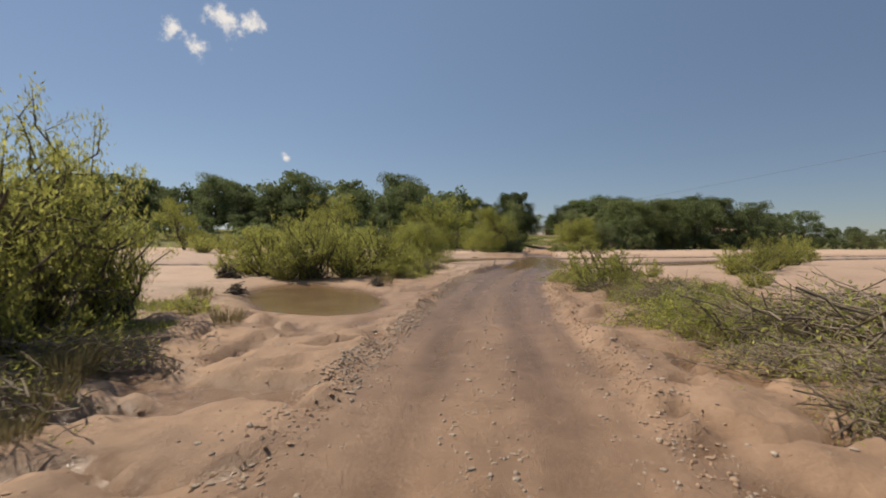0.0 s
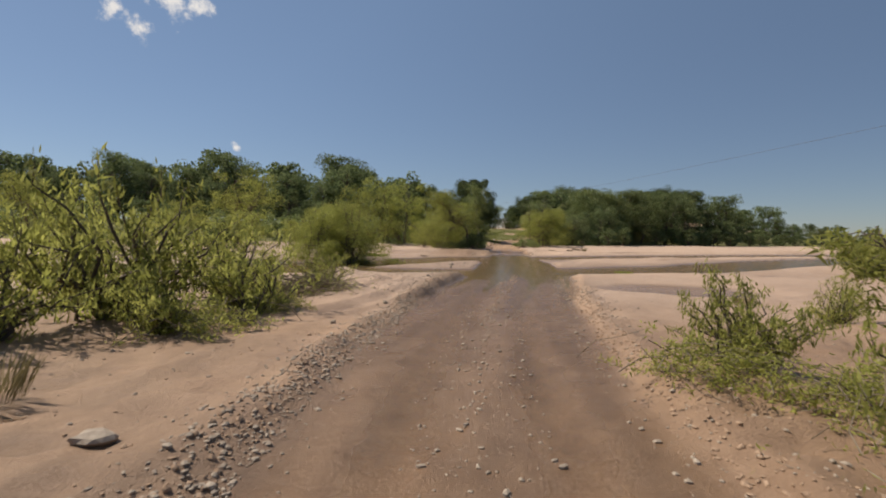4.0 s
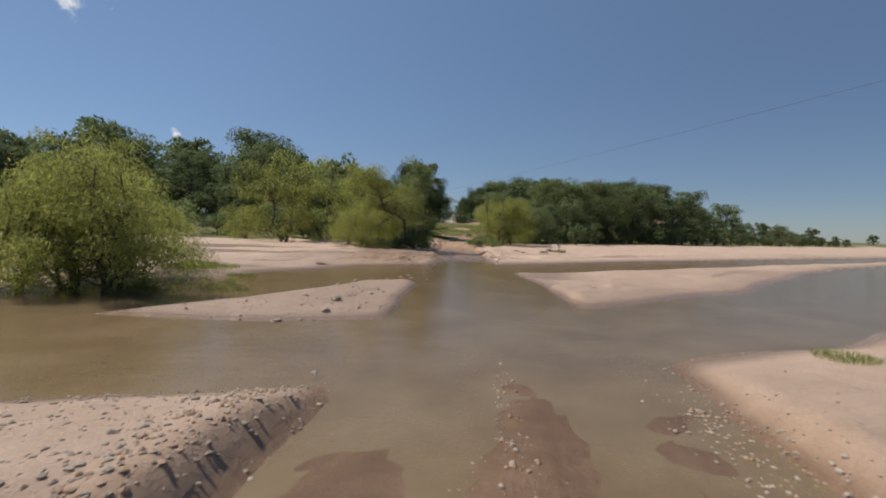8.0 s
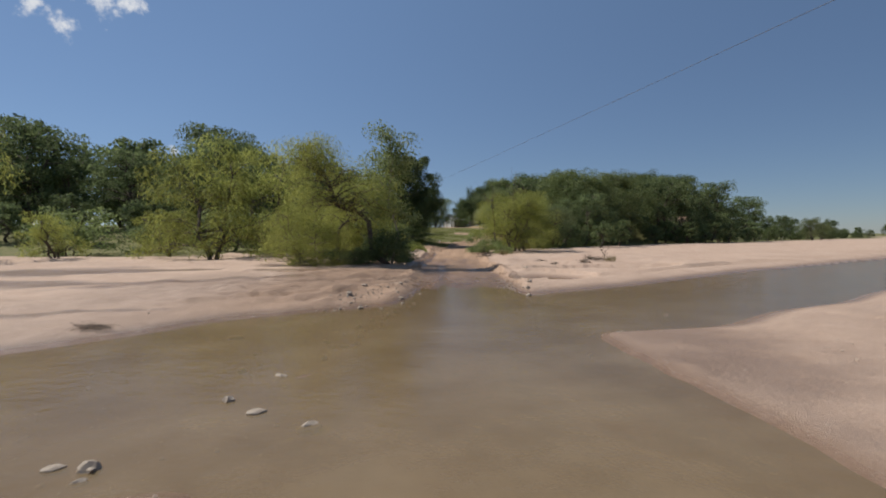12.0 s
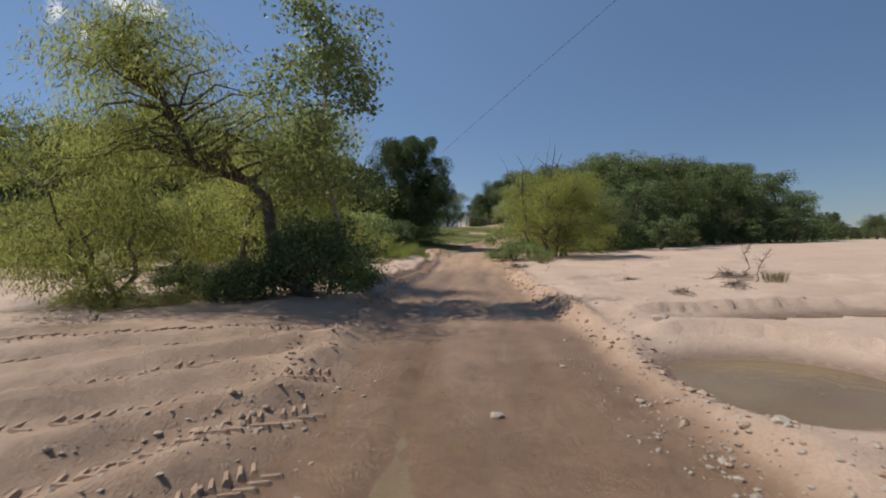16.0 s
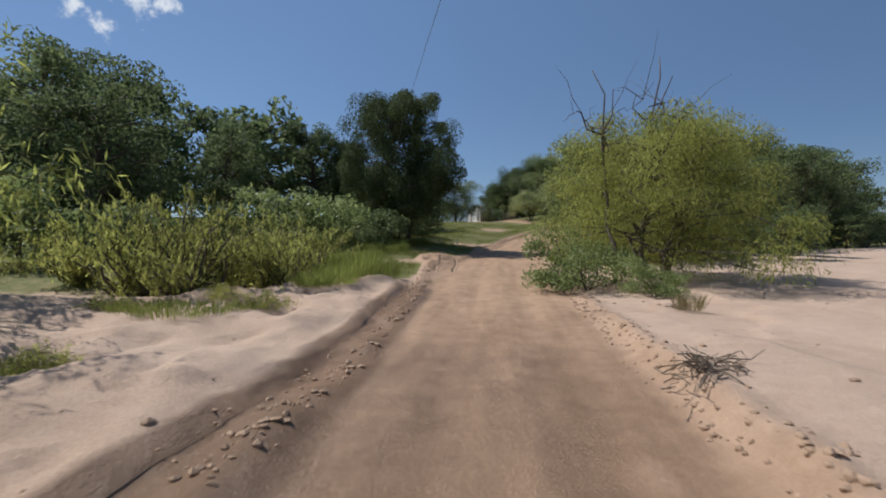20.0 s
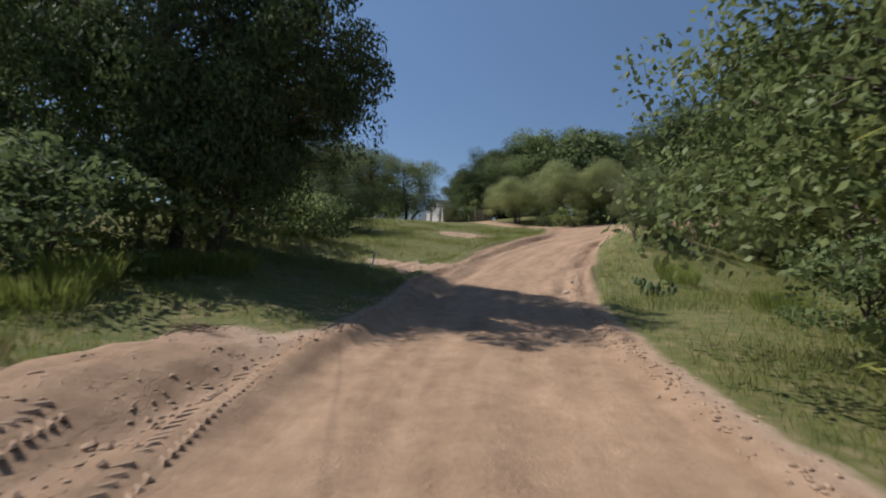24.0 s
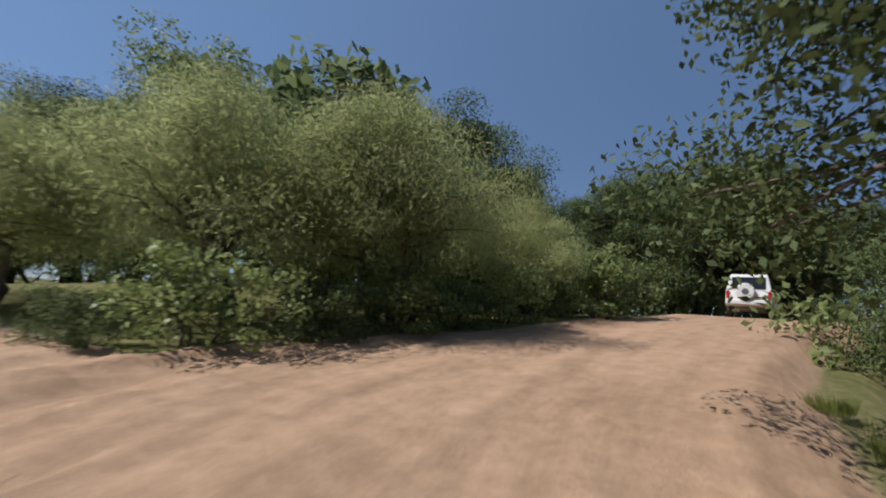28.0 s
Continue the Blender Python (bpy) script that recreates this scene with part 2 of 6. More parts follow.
def water_material():
    m, n, l, p = shader("muddy_river_water")
    big = noise_node(n, l, 0.6, 3)
    l.new(ramp(n, l, big.outputs["Fac"], [(0.35, (0.245, 0.176, 0.098)), (0.65, (0.325, 0.24, 0.140))]), p.inputs["Base Color"])
    p.inputs["Roughness"].default_value, p.inputs["IOR"].default_value = 0.06, 1.33
    waves = noise_node(n, l, 5.0, 4, 0.55)
    bump(n, l, p, waves.outputs["Fac"], 0.22, 0.05)
    t = n.new("ShaderNodeBsdfTransparent")
    t.inputs["Color"].default_value = (0.80, 0.66, 0.46, 1)
    s = n.new("ShaderNodeMixShader")
    s.inputs["Fac"].default_value = 0.42
    l.new(p.outputs["BSDF"], s.inputs[1]), l.new(t.outputs["BSDF"], s.inputs[2])
    l.new(s.outputs["Shader"], n["Material Output"].inputs["Surface"])
    return m


M_GROUND = ground_material()
M_WATER = water_material()
M_BARK = grainy("grey_brown_bark", (0.055, 0.042, 0.032), (0.16, 0.125, 0.095), 4, 30, 0.95, 0.7, 0.03)
M_PALEBARK = grainy("pale_weathered_wood", (0.20, 0.16, 0.125), (0.38, 0.325, 0.27), 5, 40, 0.9, 0.5, 0.01)
M_DRYTWIG = grainy("dry_flood_twigs", (0.11, 0.085, 0.06), (0.27, 0.215, 0.155), 6, 40, 0.95, 0.3, 0.01)
M_WILLOW = leafy("willow_leaf", (0.180, 0.198, 0.044), (0.435, 0.445, 0.125), 0.62)
M_SHRUB = leafy("shrub_leaf", (0.205, 0.220, 0.052), (0.48, 0.475, 0.140), 0.64)
M_BROAD = leafy("bank_tree_leaf", (0.072, 0.102, 0.042), (0.215, 0.255, 0.108), 0.46)
M_OLIVE = leafy("thorn_tree_leaf", (0.110, 0.138, 0.056), (0.270, 0.300, 0.135), 0.48)
M_POPLAR = leafy("poplar_leaf", (0.115, 0.155, 0.048), (0.33, 0.370, 0.150), 0.48, 0.4)
M_GRASS = leafy("grass_blade", (0.125, 0.155, 0.030), (0.310, 0.335, 0.095), 0.48)
M_DRYGRASS = leafy("dry_grass_blade", (0.16, 0.13, 0.055), (0.36, 0.30, 0.16), 0.3)
M_STONE = grainy("river_pebble", (0.235, 0.180, 0.132), (0.42, 0.345, 0.27), 3, 25, 0.85, 0.3, 0.01)
M_CLOD = grainy("earth_clod", (0.26, 0.168, 0.105), (0.43, 0.295, 0.20), 5, 40, 0.95, 0.5, 0.02)
M_LIP = grainy("pale_crumbled_earth", (0.36, 0.245, 0.165), (0.52, 0.37, 0.265), 5, 40, 0.95, 0.5, 0.02)
M_VERGE = leafy("verge_tree_leaf", (0.085, 0.118, 0.040), (0.255, 0.290, 0.115), 0.44, 0.45)
M_PEPPER = leafy("pepper_tree_leaf", (0.235, 0.265, 0.110), (0.52, 0.54, 0.25), 0.66)
M_SHADE = leafy("shade_tree_leaf", (0.046, 0.070, 0.027), (0.150, 0.182, 0.070), 0.26)


# ---- the lie of the land ----
# The crossing: a track over a sandy river bed, shallow channels across it, then up the far bank and round to the right.
ROAD_X = np.array([-3.5, -1.7, 0.0, 1.15, 2.45, 4.25, 6.3, 9.4, 12.4, 14.3, 17.2, 20.6, 25.2, 28.6, 30.8, 34.7, 38.2, 41.8, 46.0, 50.4, 55.4, 61.0, 67.0, 74.0, 84.0, 97.0, 112.0])
ROAD_Y = np.array([-22.0, -10.0, 0.0, 7.0, 15.0, 23.5, 30.5, 40.2, 51.0, 58.9, 68.3, 82.8, 98.3, 109.6, 116.2, 125.5, 131.9, 137.5, 142.2, 145.9, 148.9, 150.9, 151.9, 152.6, 155.6, 163.0, 176.0])
_k = np.r_[0, np.cumsum(np.hypot(np.diff(ROAD_X), np.diff(ROAD_Y)))]
S_ALL = np.arange(0, _k[-1], 0.5)
CX, CY = np.interp(S_ALL, _k, ROAD_X), np.interp(S_ALL, _k, ROAD_Y)
for _ in range(6):
    CX[1:-1], CY[1:-1] = (CX[:-2] + 2 * CX[1:-1] + CX[2:]) / 4, (CY[:-2] + 2 * CY[1:-1] + CY[2:]) / 4
TX, TY = np.gradient(CX, S_ALL), np.gradient(CY, S_ALL)
TN = np.hypot(TX, TY)
TX, TY = TX / TN, TY / TN
ROADZ_Y = [-30, 0, 14, 24, 31, 40, 46, 59, 63, 66.5, 69, 76, 90, 98, 110, 117, 121, 126, 132, 137, 142, 145.9]
ROADZ_Z = [0.10, 0.10, 0.06, 0.05, 0.045, -0.01, -0.08, -0.08, -0.05, -0.02, 0.05, 0.10, 0.10, 0.33, 0.32, 0.32, 0.42, 0.62, 1.0, 1.5, 2.3, 3.1]
BEND_S = S_ALL[np.argmin(np.hypot(CX - 50.4, CY - 145.9))]
CLIMB_S, CLIMB_Z = [0, 6, 12, 18, 25, 41, 70], [3.1, 4.0, 4.85, 5.75, 6.5, 7.3, 7.8]
BANK_W = [-30, -6, 0, 7, 12, 17, 23, 28.5, 40, 62, 100, 200, 420, 900, 3000]
BANK_Z = [0.0, 0.0, 0.12, 0.40, 0.55, 0.95, 2.0, 3.2, 4.0, 4.7, 6.2, 8.0, 13.0, 24.0, 40.0]


def smooth(a, b, v):
    t = np.clip((v - a) / (b - a), 0, 1)
    return t * t * (3 - 2 * t)


def lattice(x, y, seed):
    """Value noise in 0..1 on a unit lattice."""
    xi, yi = np.floor(x).astype(np.int64), np.floor(y).astype(np.int64)
    fx, fy = x - xi, y - yi
    fx, fy = fx * fx * (3 - 2 * fx), fy * fy * (3 - 2 * fy)

    def h(a, b):
        v = (a * 374761393 + b * 668265263 + seed * 974711) & 0x7FFFFFFF
        v = ((v ^ (v >> 13)) * 1274126177) & 0x7FFFFFFF
        return ((v ^ (v >> 16)) & 0xFFFF) / 65535.0

    return (h(xi, yi) * (1 - fx) + h(xi + 1, yi) * fx) * (1 - fy) + (h(xi, yi + 1) * (1 - fx) + h(xi + 1, yi + 1) * fx) * fy


def fractal(x, y, size, octaves, seed):
    out, amp, total = 0.0, 1.0, 0.0
    for k in range(octaves):
        out = out + amp * lattice(x / size * 2**k + 17.3 * k, y / size * 2**k - 9.1 * k, seed + k)
        total += amp
        amp *= 0.5
    return out / total - 0.5


def along(x, y):
    """Distance along the track and to its right, for arrays of places."""
    s, d = np.empty_like(x), np.empty_like(x)
    for a in range(0, len(x), 20000):
        px, py = x[a : a + 20000], y[a : a + 20000]
        k = np.argmin((px[:, None] - CX[None, ::2]) ** 2 + (py[:, None] - CY[None, ::2]) ** 2, 1) * 2
        dx, dy = px - CX[k], py - CY[k]
        s[a : a + 20000] = S_ALL[k] + dx * TX[k] + dy * TY[k]
        d[a : a + 20000] = dx * TY[k] - dy * TX[k]
    return s, d


def near_line(x, y, line, wobble=0.0):
    """Distance to a bent line."""
    best = np.full_like(x, 1e9)
    for (ax, ay), (bx, by) in zip(line[:-1], line[1:]):
        t = np.clip(((x - ax) * (bx - ax) + (y - ay) * (by - ay)) / ((bx - ax) ** 2 + (by - ay) ** 2), 0, 1)
        best = np.minimum(best, np.hypot(x - ax - t * (bx - ax), y - ay - t * (by - ay)))
    return best


CHANNELS = [
    ([(-60, 30), (-25, 38), (-6, 42), (1, 43.6), (6, 42.6), (11, 43.0), (16, 44.0), (25, 47.8), (47, 61.5), (90, 80), (200, 120)], 2.2, 2.2, 3.0),
    ([(-2, 46.5), (3, 50.0), (7, 55.8), (11, 59.4), (15, 60.7), (19, 61.1), (24, 63.1), (34, 67.6), (52, 74.8), (90, 90), (200, 135)], 2.3, 2.4, 3.0),
]


SIDE_RUTS = [[(16.0, 71.0), (12.2, 68.5), (8.0, 66.2), (3.0, 63.8)], [(15.9, 72.4), (12.6, 69.9), (8.0, 67.8), (3.0, 66.0)], [(15.6, 73.2), (9.0, 70.2), (4.0, 68.6)], [(15.8, 69.8), (12.9, 67.3), (9.4, 64.8)], [(15.5, 68.6), (13.5, 66.2), (11.4, 63.8)], [(5.0, 34.2), (3.2, 30.6), (1.6, 28.0)], [(3.6, 35.4), (1.8, 31.4)]]


def bank(x, y):
    """How far inland of the far river bank: level with the river upstream, slanting away from it downstream."""
    slant = (x - 30) * -0.5 + (y - 103) * 0.866
    return np.minimum(slant, (y - 98) * 0.9) + 4.0 * fractal(x, y, 40.0, 2, 5)


def land(x, y):
    """Height of the ground, and how much of it is track, wet and green, at arrays of places."""
    x, y = np.asarray(x, float), np.asarray(y, float)
    s, d = along(x, y)
    sy = np.interp(s, S_ALL, CY)
    near = np.exp(-((np.hypot(x - 20, y - 70) / 160) ** 2))
    w = bank(x, y)
    z = np.interp(w, BANK_W, BANK_Z)
    z = z + 1.45 * np.exp(-(((x - 55) / 11) ** 2) - ((y - 141) / 9) ** 2) + 0.85 * np.exp(-(((x - 50) / 6) ** 2) - ((y - 134) / 6) ** 2) - 1.6 * np.exp(-(((x - 27) / 8) ** 2) - ((y - 147) / 9) ** 2) + 2.2 * np.exp(-(((x - 60) / 10) ** 2) - ((y - 166) / 9) ** 2) + 3.4 * np.exp(-(((x - 72) / 11) ** 2) - ((y - 154) / 7) ** 2)
    bed = 1 - smooth(-2, 8, w)
    sand = 0.20 + 0.30 * fractal(x, y, 9.0, 3, 11) + 0.16 * fractal(x, y, 2.2, 3, 23) + 0.05 * fractal(x, y, 0.55, 2, 31)
    z = z + bed * sand + (1 - bed) * (0.25 * fractal(x, y, 5.0, 3, 41) + 0.08 * fractal(x, y, 0.9, 2, 47)) * np.clip(near * 2, 0.2, 1)
    shelf = fractal(x, y, 7.0, 3, 151) + 0.1 * fractal(x, y, 0.8, 2, 157)
    z = z + bed * (0.07 * smooth(0.03, 0.05, shelf) + 0.06 * smooth(-0.10, -0.085, shelf) - 0.06)
    z = np.where(bed > 0.5, np.maximum(z, 0.075 + 0.03 * fractal(x, y, 0.9, 2, 163)), z)
    gully = 1 - np.abs(fractal(x, y, 1.6, 3, 171)) * 2
    z = z + bed * (0.18 * smooth(0.93, 0.84, gully) - 0.13 + 0.20 * fractal(x, y, 0.55, 3, 173)) * (1 - smooth(16, 26, y)) * (1 - smooth(8, 12, np.abs(d)))
    # low terrace on the sand beside the second half of the crossing
    z = z + bed * 0.16 * smooth(68, 74, y) * smooth(2.2, 4.5, np.abs(d))
    # shallow channels
    for line, w0, wm, w1 in CHANNELS:
        half = np.interp(x, [-20, 11, 15.5, 19, 28, 50], [w0, w0, wm, wm + 0.15, w1 * 0.92, w1]) + 1.3 * fractal(x, y, 6.0, 2, 61)
        dist = near_line(x, y, line)
        z = np.minimum(z, np.where(dist < half + 2.6, -0.13 + 0.36 * smooth(half - 0.7, half + 2.2, dist) + 0.02 * fractal(x, y, 1.3, 2, 67), 9))
    for px, py, rx, ry, floor in ((-3.3, 17.6, 2.0, 4.2, -0.10), (21.3, 69.6, 1.3, 1.5, -0.06), (26.2, 73.0, 2.9, 0.8, -0.05), (13.6, 33.2, 3.0, 2.3, 0.01), (-0.5, 33.5, 1.6, 0.9, 0.05), (9.6, 55.0, 3.0, 1.9, -0.03)):
        q = np.hypot((x - px + 0.3 * (y - py) * (py < 20)) / rx, (y - py) / ry) + 0.35 * fractal(x, y, 1.8, 2, 71)
        z = np.minimum(z, np.where(q < 1.6, floor + 0.26 * smooth(0.75, 1.5, q), 9))
    for px, py, rx, ry, hh in ((48.4, 139.4, 3.0, 2.2, 0.45), (35.6, 140.6, 2.6, 2.0, 0.15), (1.5, 38.4, 1.0, 0.7, 0.22), (3.0, 55.3, 1.7, 1.1, 0.30), (5.6, 12.6, 2.2, 1.2, 0.22), (22.0, 108.5, 1.6, 5.0, 0.25)):
        z = z + hh * np.exp(-(((x - px) / rx) ** 2) - ((y - py) / ry) ** 2) * (1 + 0.9 * fractal(x, y, 0.8, 3, 191))
    # wheel ruts that leave the track across the soft sand
    for line in SIDE_RUTS:
        q = near_line(x, y, line) + 0.12 * fractal(x, y, 1.1, 2, 193)
        z = z - 0.085 * np.exp(-((q / 0.22) ** 2)) + 0.06 * np.exp(-(((q - 0.48) / 0.16) ** 2))
    churn = smooth(61, 64, y) * (1 - smooth(72, 75, y)) * (d < 0) * smooth(2.2, 3.2, np.abs(d)) * (1 - smooth(10, 14, np.abs(d)))
    z = z + churn * (0.12 * fractal(x, y, 1.1, 3, 251) + 0.09 * fractal(x, y, 0.4, 2, 253))
    # the track, with two ruts, a crown and the earth pushed up along both sides
    rz = np.where(s > BEND_S, np.interp(s - BEND_S, CLIMB_S, CLIMB_Z), np.interp(sy, ROADZ_Y, ROADZ_Z))
    half = np.interp(sy, [-20, 14, 28, 38, 56, 64, 72, 80, 96, 104, 112, 122, 135, 142, 150], [1.7, 1.7, 2.1, 2.3, 2.2, 1.85, 1.8, 1.75, 1.9, 2.6, 2.6, 2.3, 2.5, 2.5, 3.2])
    half = half + 0.35 * fractal(s, d * 0 + 3.1, 3.0, 3, 81)
    half = half + 3.8 * (d < 0) * np.exp(-(((x - 51.5) / 7) ** 2) - ((y - 156) / 5.5) ** 2)
    half = half - (d > 0) * np.interp(s, [164, 171, 176, 195, 205], [0.0, 0.5, 0.95, 0.95, 0.0])
    d = d - np.interp(sy, [30, 40, 60, 68], [0.0, 0.5, 0.5, 0.1])
    ad = np.abs(d)
    rut = np.exp(-(((ad - 0.78) / 0.26) ** 2))
    soft = np.interp(sy, [20, 40, 66, 74, 120, 130], [1, 1.0, 1.0, 1.0, 1.0, 0.5])
    lumps = fractal(x, y, 0.7, 3, 91)
    bed_z = rz - soft * (0.030 + 0.012 * fractal(s, d, 4.0, 2, 97)) * rut + 0.015 * np.exp(-((ad / 0.35) ** 2)) + 0.065 * fractal(s * 0.12, d * 2.5, 1.0, 3, 99) * (sy > 66) + 0.03 * lumps + 0.02 * fractal(x, y, 0.3, 2, 93)
    on = 1 - smooth(half - 0.15, half + 0.55 + 1.1 * smooth(122, 128, sy), ad)
    berm_h = np.interp(sy, [-20, 20, 36, 41, 66, 72, 80, 100, 116, 121, 128, 140, 150], [0.07, 0.07, 0.10, 0.0, 0.0, 0.10, 0.14, 0.18, 0.13, 0.12, 0.13, 0.12, 0.06])
    berm = np.exp(-(((ad - half - 0.38) / 0.26) ** 2)) * berm_h * (0.45 + 2.0 * np.abs(fractal(x, y, 1.3, 3, 101)))
    z = z * (1 - on) + bed_z * on + berm
    # blend of verge and track level
    reach = half + 5.0 + 11.0 * smooth(121, 128, sy) * (1 - smooth(150, 158, sy)) * (d < 0)
    verge = (1 - on) * (1 - smooth(half + 0.3, reach, ad)) * (1 - bed)
    z = z * (1 - verge * 0.85) + (rz + 0.10 - 0.08 * smooth(121, 128, sy) + (0.25 - 0.13 * smooth(121, 128, sy)) * fractal(x, y, 2.4, 3, 181)) * verge * 0.85
    cut = smooth(134, 139, sy) * (1 - smooth(144, 148, sy)) * (d > 0) * smooth(half + 0.2, half + 1.9, ad) * (1 - smooth(half + 4, half + 9, ad))
    z = z + cut * (0.72 + 0.8 * fractal(x, y, 1.3, 4, 231))
    lane_d = near_line(x, y, [(51, 155), (47.5, 163), (44.5, 172), (43.5, 178)]) + 0.4 * fractal(x, y, 2.0, 2, 187)
    # cut earth ledge along the left of the dry sand
    ledge = smooth(74, 80, sy) * (1 - smooth(97, 101, sy)) * (d < 0)
    step = half + 1.05 + 0.25 * fractal(x, y, 1.4, 3, 107)
    z = z + ledge * (0.19 * smooth(step - 0.10, step + 0.06, ad) * (1 - smooth(step + 1.5, step + 6, ad)) - 0.05 * np.exp(-(((ad - half - 0.4) / 0.35) ** 2)))
    # graded earth thrown up on the left where the track climbs, scored lengthwise
    rim = np.interp(sy, [103, 107, 112, 118], [3.3, 3.7, 5.0, 4.7]) + 0.5 * fractal(x, y, 1.2, 2, 119)
    graded = smooth(100, 103, sy) * (1 - smooth(115, 119, sy)) * (d < 0) * smooth(half, half + 0.8, ad) * (1 - smooth(rim - 0.4, rim + 0.3, ad))
    z = z + graded * (0.34 * smooth(half, half + 1.8, ad) + 0.34 * fractal(s * 0.22, d * 2.2, 1.0, 3, 113) + 0.22 * fractal(x, y, 0.7, 3, 117))
    combed = smooth(76, 80, sy) * (1 - smooth(96, 100, sy)) * (d < 0) * smooth(half + 1.0, half + 1.6, ad) * (1 - smooth(half + 7, half + 11, ad))
    z = z + combed * (0.40 * fractal(s * 0.4 + 0.5 * d, d * 1.3, 1.0, 3, 131) + 0.13 * fractal(x, y, 0.5, 2, 133))
    scored = smooth(121, 126, sy) * (1 - smooth(148, 152, sy)) * smooth(half - 1.2, half - 0.3, ad) * (1 - smooth(half + 1.3 + 3.4 * (d < 0) * (sy < 133), half + 2.4 + 3.8 * (d < 0) * (sy < 133), ad))
    z = z + scored * (0.38 * fractal(s * 0.16, d * 3.2, 1.0, 3, 137) + 0.06 * fractal(x, y, 0.5, 2, 139))
    # edges cut by wheels where the track drops to the first channel
    wheel = smooth(29, 32, sy) * (1 - smooth(38.5, 40.5, sy))
    lipd = half + 0.22 + 0.18 * fractal(x, y, 0.9, 3, 281)
    z = z + wheel * np.where(d < 0, 0.09, 0.05) * smooth(lipd - 0.07, lipd + 0.07, ad) * (1 - smooth(lipd + 0.5, lipd + 3.5, ad))
    rise = smooth(71, 74, sy) * (1 - smooth(93, 98, sy)) * (d > 0)
    z = z + rise * (0.15 * smooth(half + 0.30, half + 0.48, ad + 0.2 * fractal(x, y, 0.8, 3, 287)) * (1 - smooth(half + 0.9, half + 3.2, ad)) + 0.10 * fractal(s * 0.3, d * 2.5, 1.0, 3, 289) * np.exp(-(((ad - half - 0.3) / 0.5) ** 2)))
    trench = wheel * np.exp(-(((ad - lipd + 0.28) / 0.20) ** 2))
    z = z - trench * (0.03 + 0.07 * fractal(s * 0.3, d * 2, 1.0, 2, 283))
    # washed gully under the cut bank of the bend
    wash = smooth(133, 136, sy) * (1 - smooth(143, 147, sy)) * (d > 0) * np.exp(-(((ad - half - 0.2) / 0.55) ** 2))
    z = z - wash * (0.26 + 0.5 * fractal(s * 0.3, d * 2.0, 1.0, 3, 261) + 0.2 * fractal(x, y, 0.5, 2, 263))
    road = on * 1.0 + 0.8 * np.clip(berm / 0.12, 0, 1) * (1 - on)
    road = np.clip(road + smooth(4, 12, w) * (1 - smooth(half, half + 1.6, ad)) * 0.6, 0, 1)
    wet = (1 - smooth(0.02, 0.19, z)) * (w < 4)
    wet = np.maximum(wet, on * smooth(9, 13, sy) * (1 - smooth(69, 73, sy)) * (0.20 + 0.55 * smooth(0.2, 0.9, rut + 0.6 * lumps + 0.2)))
    wet = np.maximum(wet, 0.85 * on * smooth(32, 36, sy) * (1 - smooth(62, 67, sy)))
    wet = np.maximum(wet, ledge * 0.85 * smooth(half - 0.15, half + 0.1, ad) * (1 - smooth(step - 0.05, step + 0.1, ad)))
    wet = np.maximum(wet, np.maximum(np.maximum(0.5 * wash, 0.9 * trench), 0.42 * churn))
    wet = np.maximum(wet, 0.9 * smooth(0.0, 0.16, fractal(x * 0.3 + y * 0.1, y, 1.6, 3, 271)) * (d < 0) * smooth(4, 7, ad) * smooth(60, 63, y) * (1 - smooth(78, 84, y)))
    wet = np.maximum(wet, 0.6 * (1 - smooth(3.2, 5.4, ad + 1.5 * fractal(x, y, 2.0, 2, 205))) * smooth(8, 11, sy) * (1 - smooth(19, 25, sy)))
    wet = np.maximum(wet, 0.8 * np.exp(-(((x - 9.2) / 3.2) ** 4) - ((y - 55.0) / 2.6) ** 4))
    wet = np.maximum(wet, bed * (0.30 + 0.18 * (d < 0) * smooth(42, 46, y) + 0.5 * fractal(x, y, 8.0, 3, 241)) * (1 - smooth(56, 70, y)))
    road = np.maximum(road, ledge * smooth(half - 0.1, half, ad) * (1 - smooth(step, step + 0.15, ad)))
    road = np.maximum(road, np.maximum(graded, smooth(60, 64, y) * (1 - smooth(74, 77, y)) * (1 - smooth(5.5, 8.5, ad)) * (d < 0) * 0.75))
    # washed steps in the sand behind the ledge
    z = z + ledge * (1 - on) * smooth(step, step + 0.6, ad) * 0.24 * (np.floor(fractal(x * 0.5, y, 2.2, 2, 201) * 7 + 0.5 * fractal(x, y, 0.7, 2, 203)) / 3.0)
    scrub = smooth(0.05, 0.22, fractal(x, y, 7.0, 3, 111)) * smooth(3, 8, ad)
    early = (1 - smooth(24, 34, sy)) * scrub * 0.32
    green = np.maximum(smooth(-0.5, 4.5, w) * smooth(half + 0.25, half + 1.4, ad), early)
    lane = 1 - smooth(1.3, 2.0, lane_d)
    green, road = green * (1 - lane) * (1 - np.clip(graded * 1.6, 0, 1)), np.maximum(road, lane * 0.9)
    mud = (1 - smooth(24, 32, sy)) * (1 - smooth(7, 13, ad + 3 * fractal(x, y, 4.0, 3, 221)))
    road = np.maximum(road, 0.85 * mud)
    wet = np.maximum(wet, 0.55 * mud * smooth(-0.1, 0.2, fractal(x, y, 2.6, 3, 223) + 0.06))
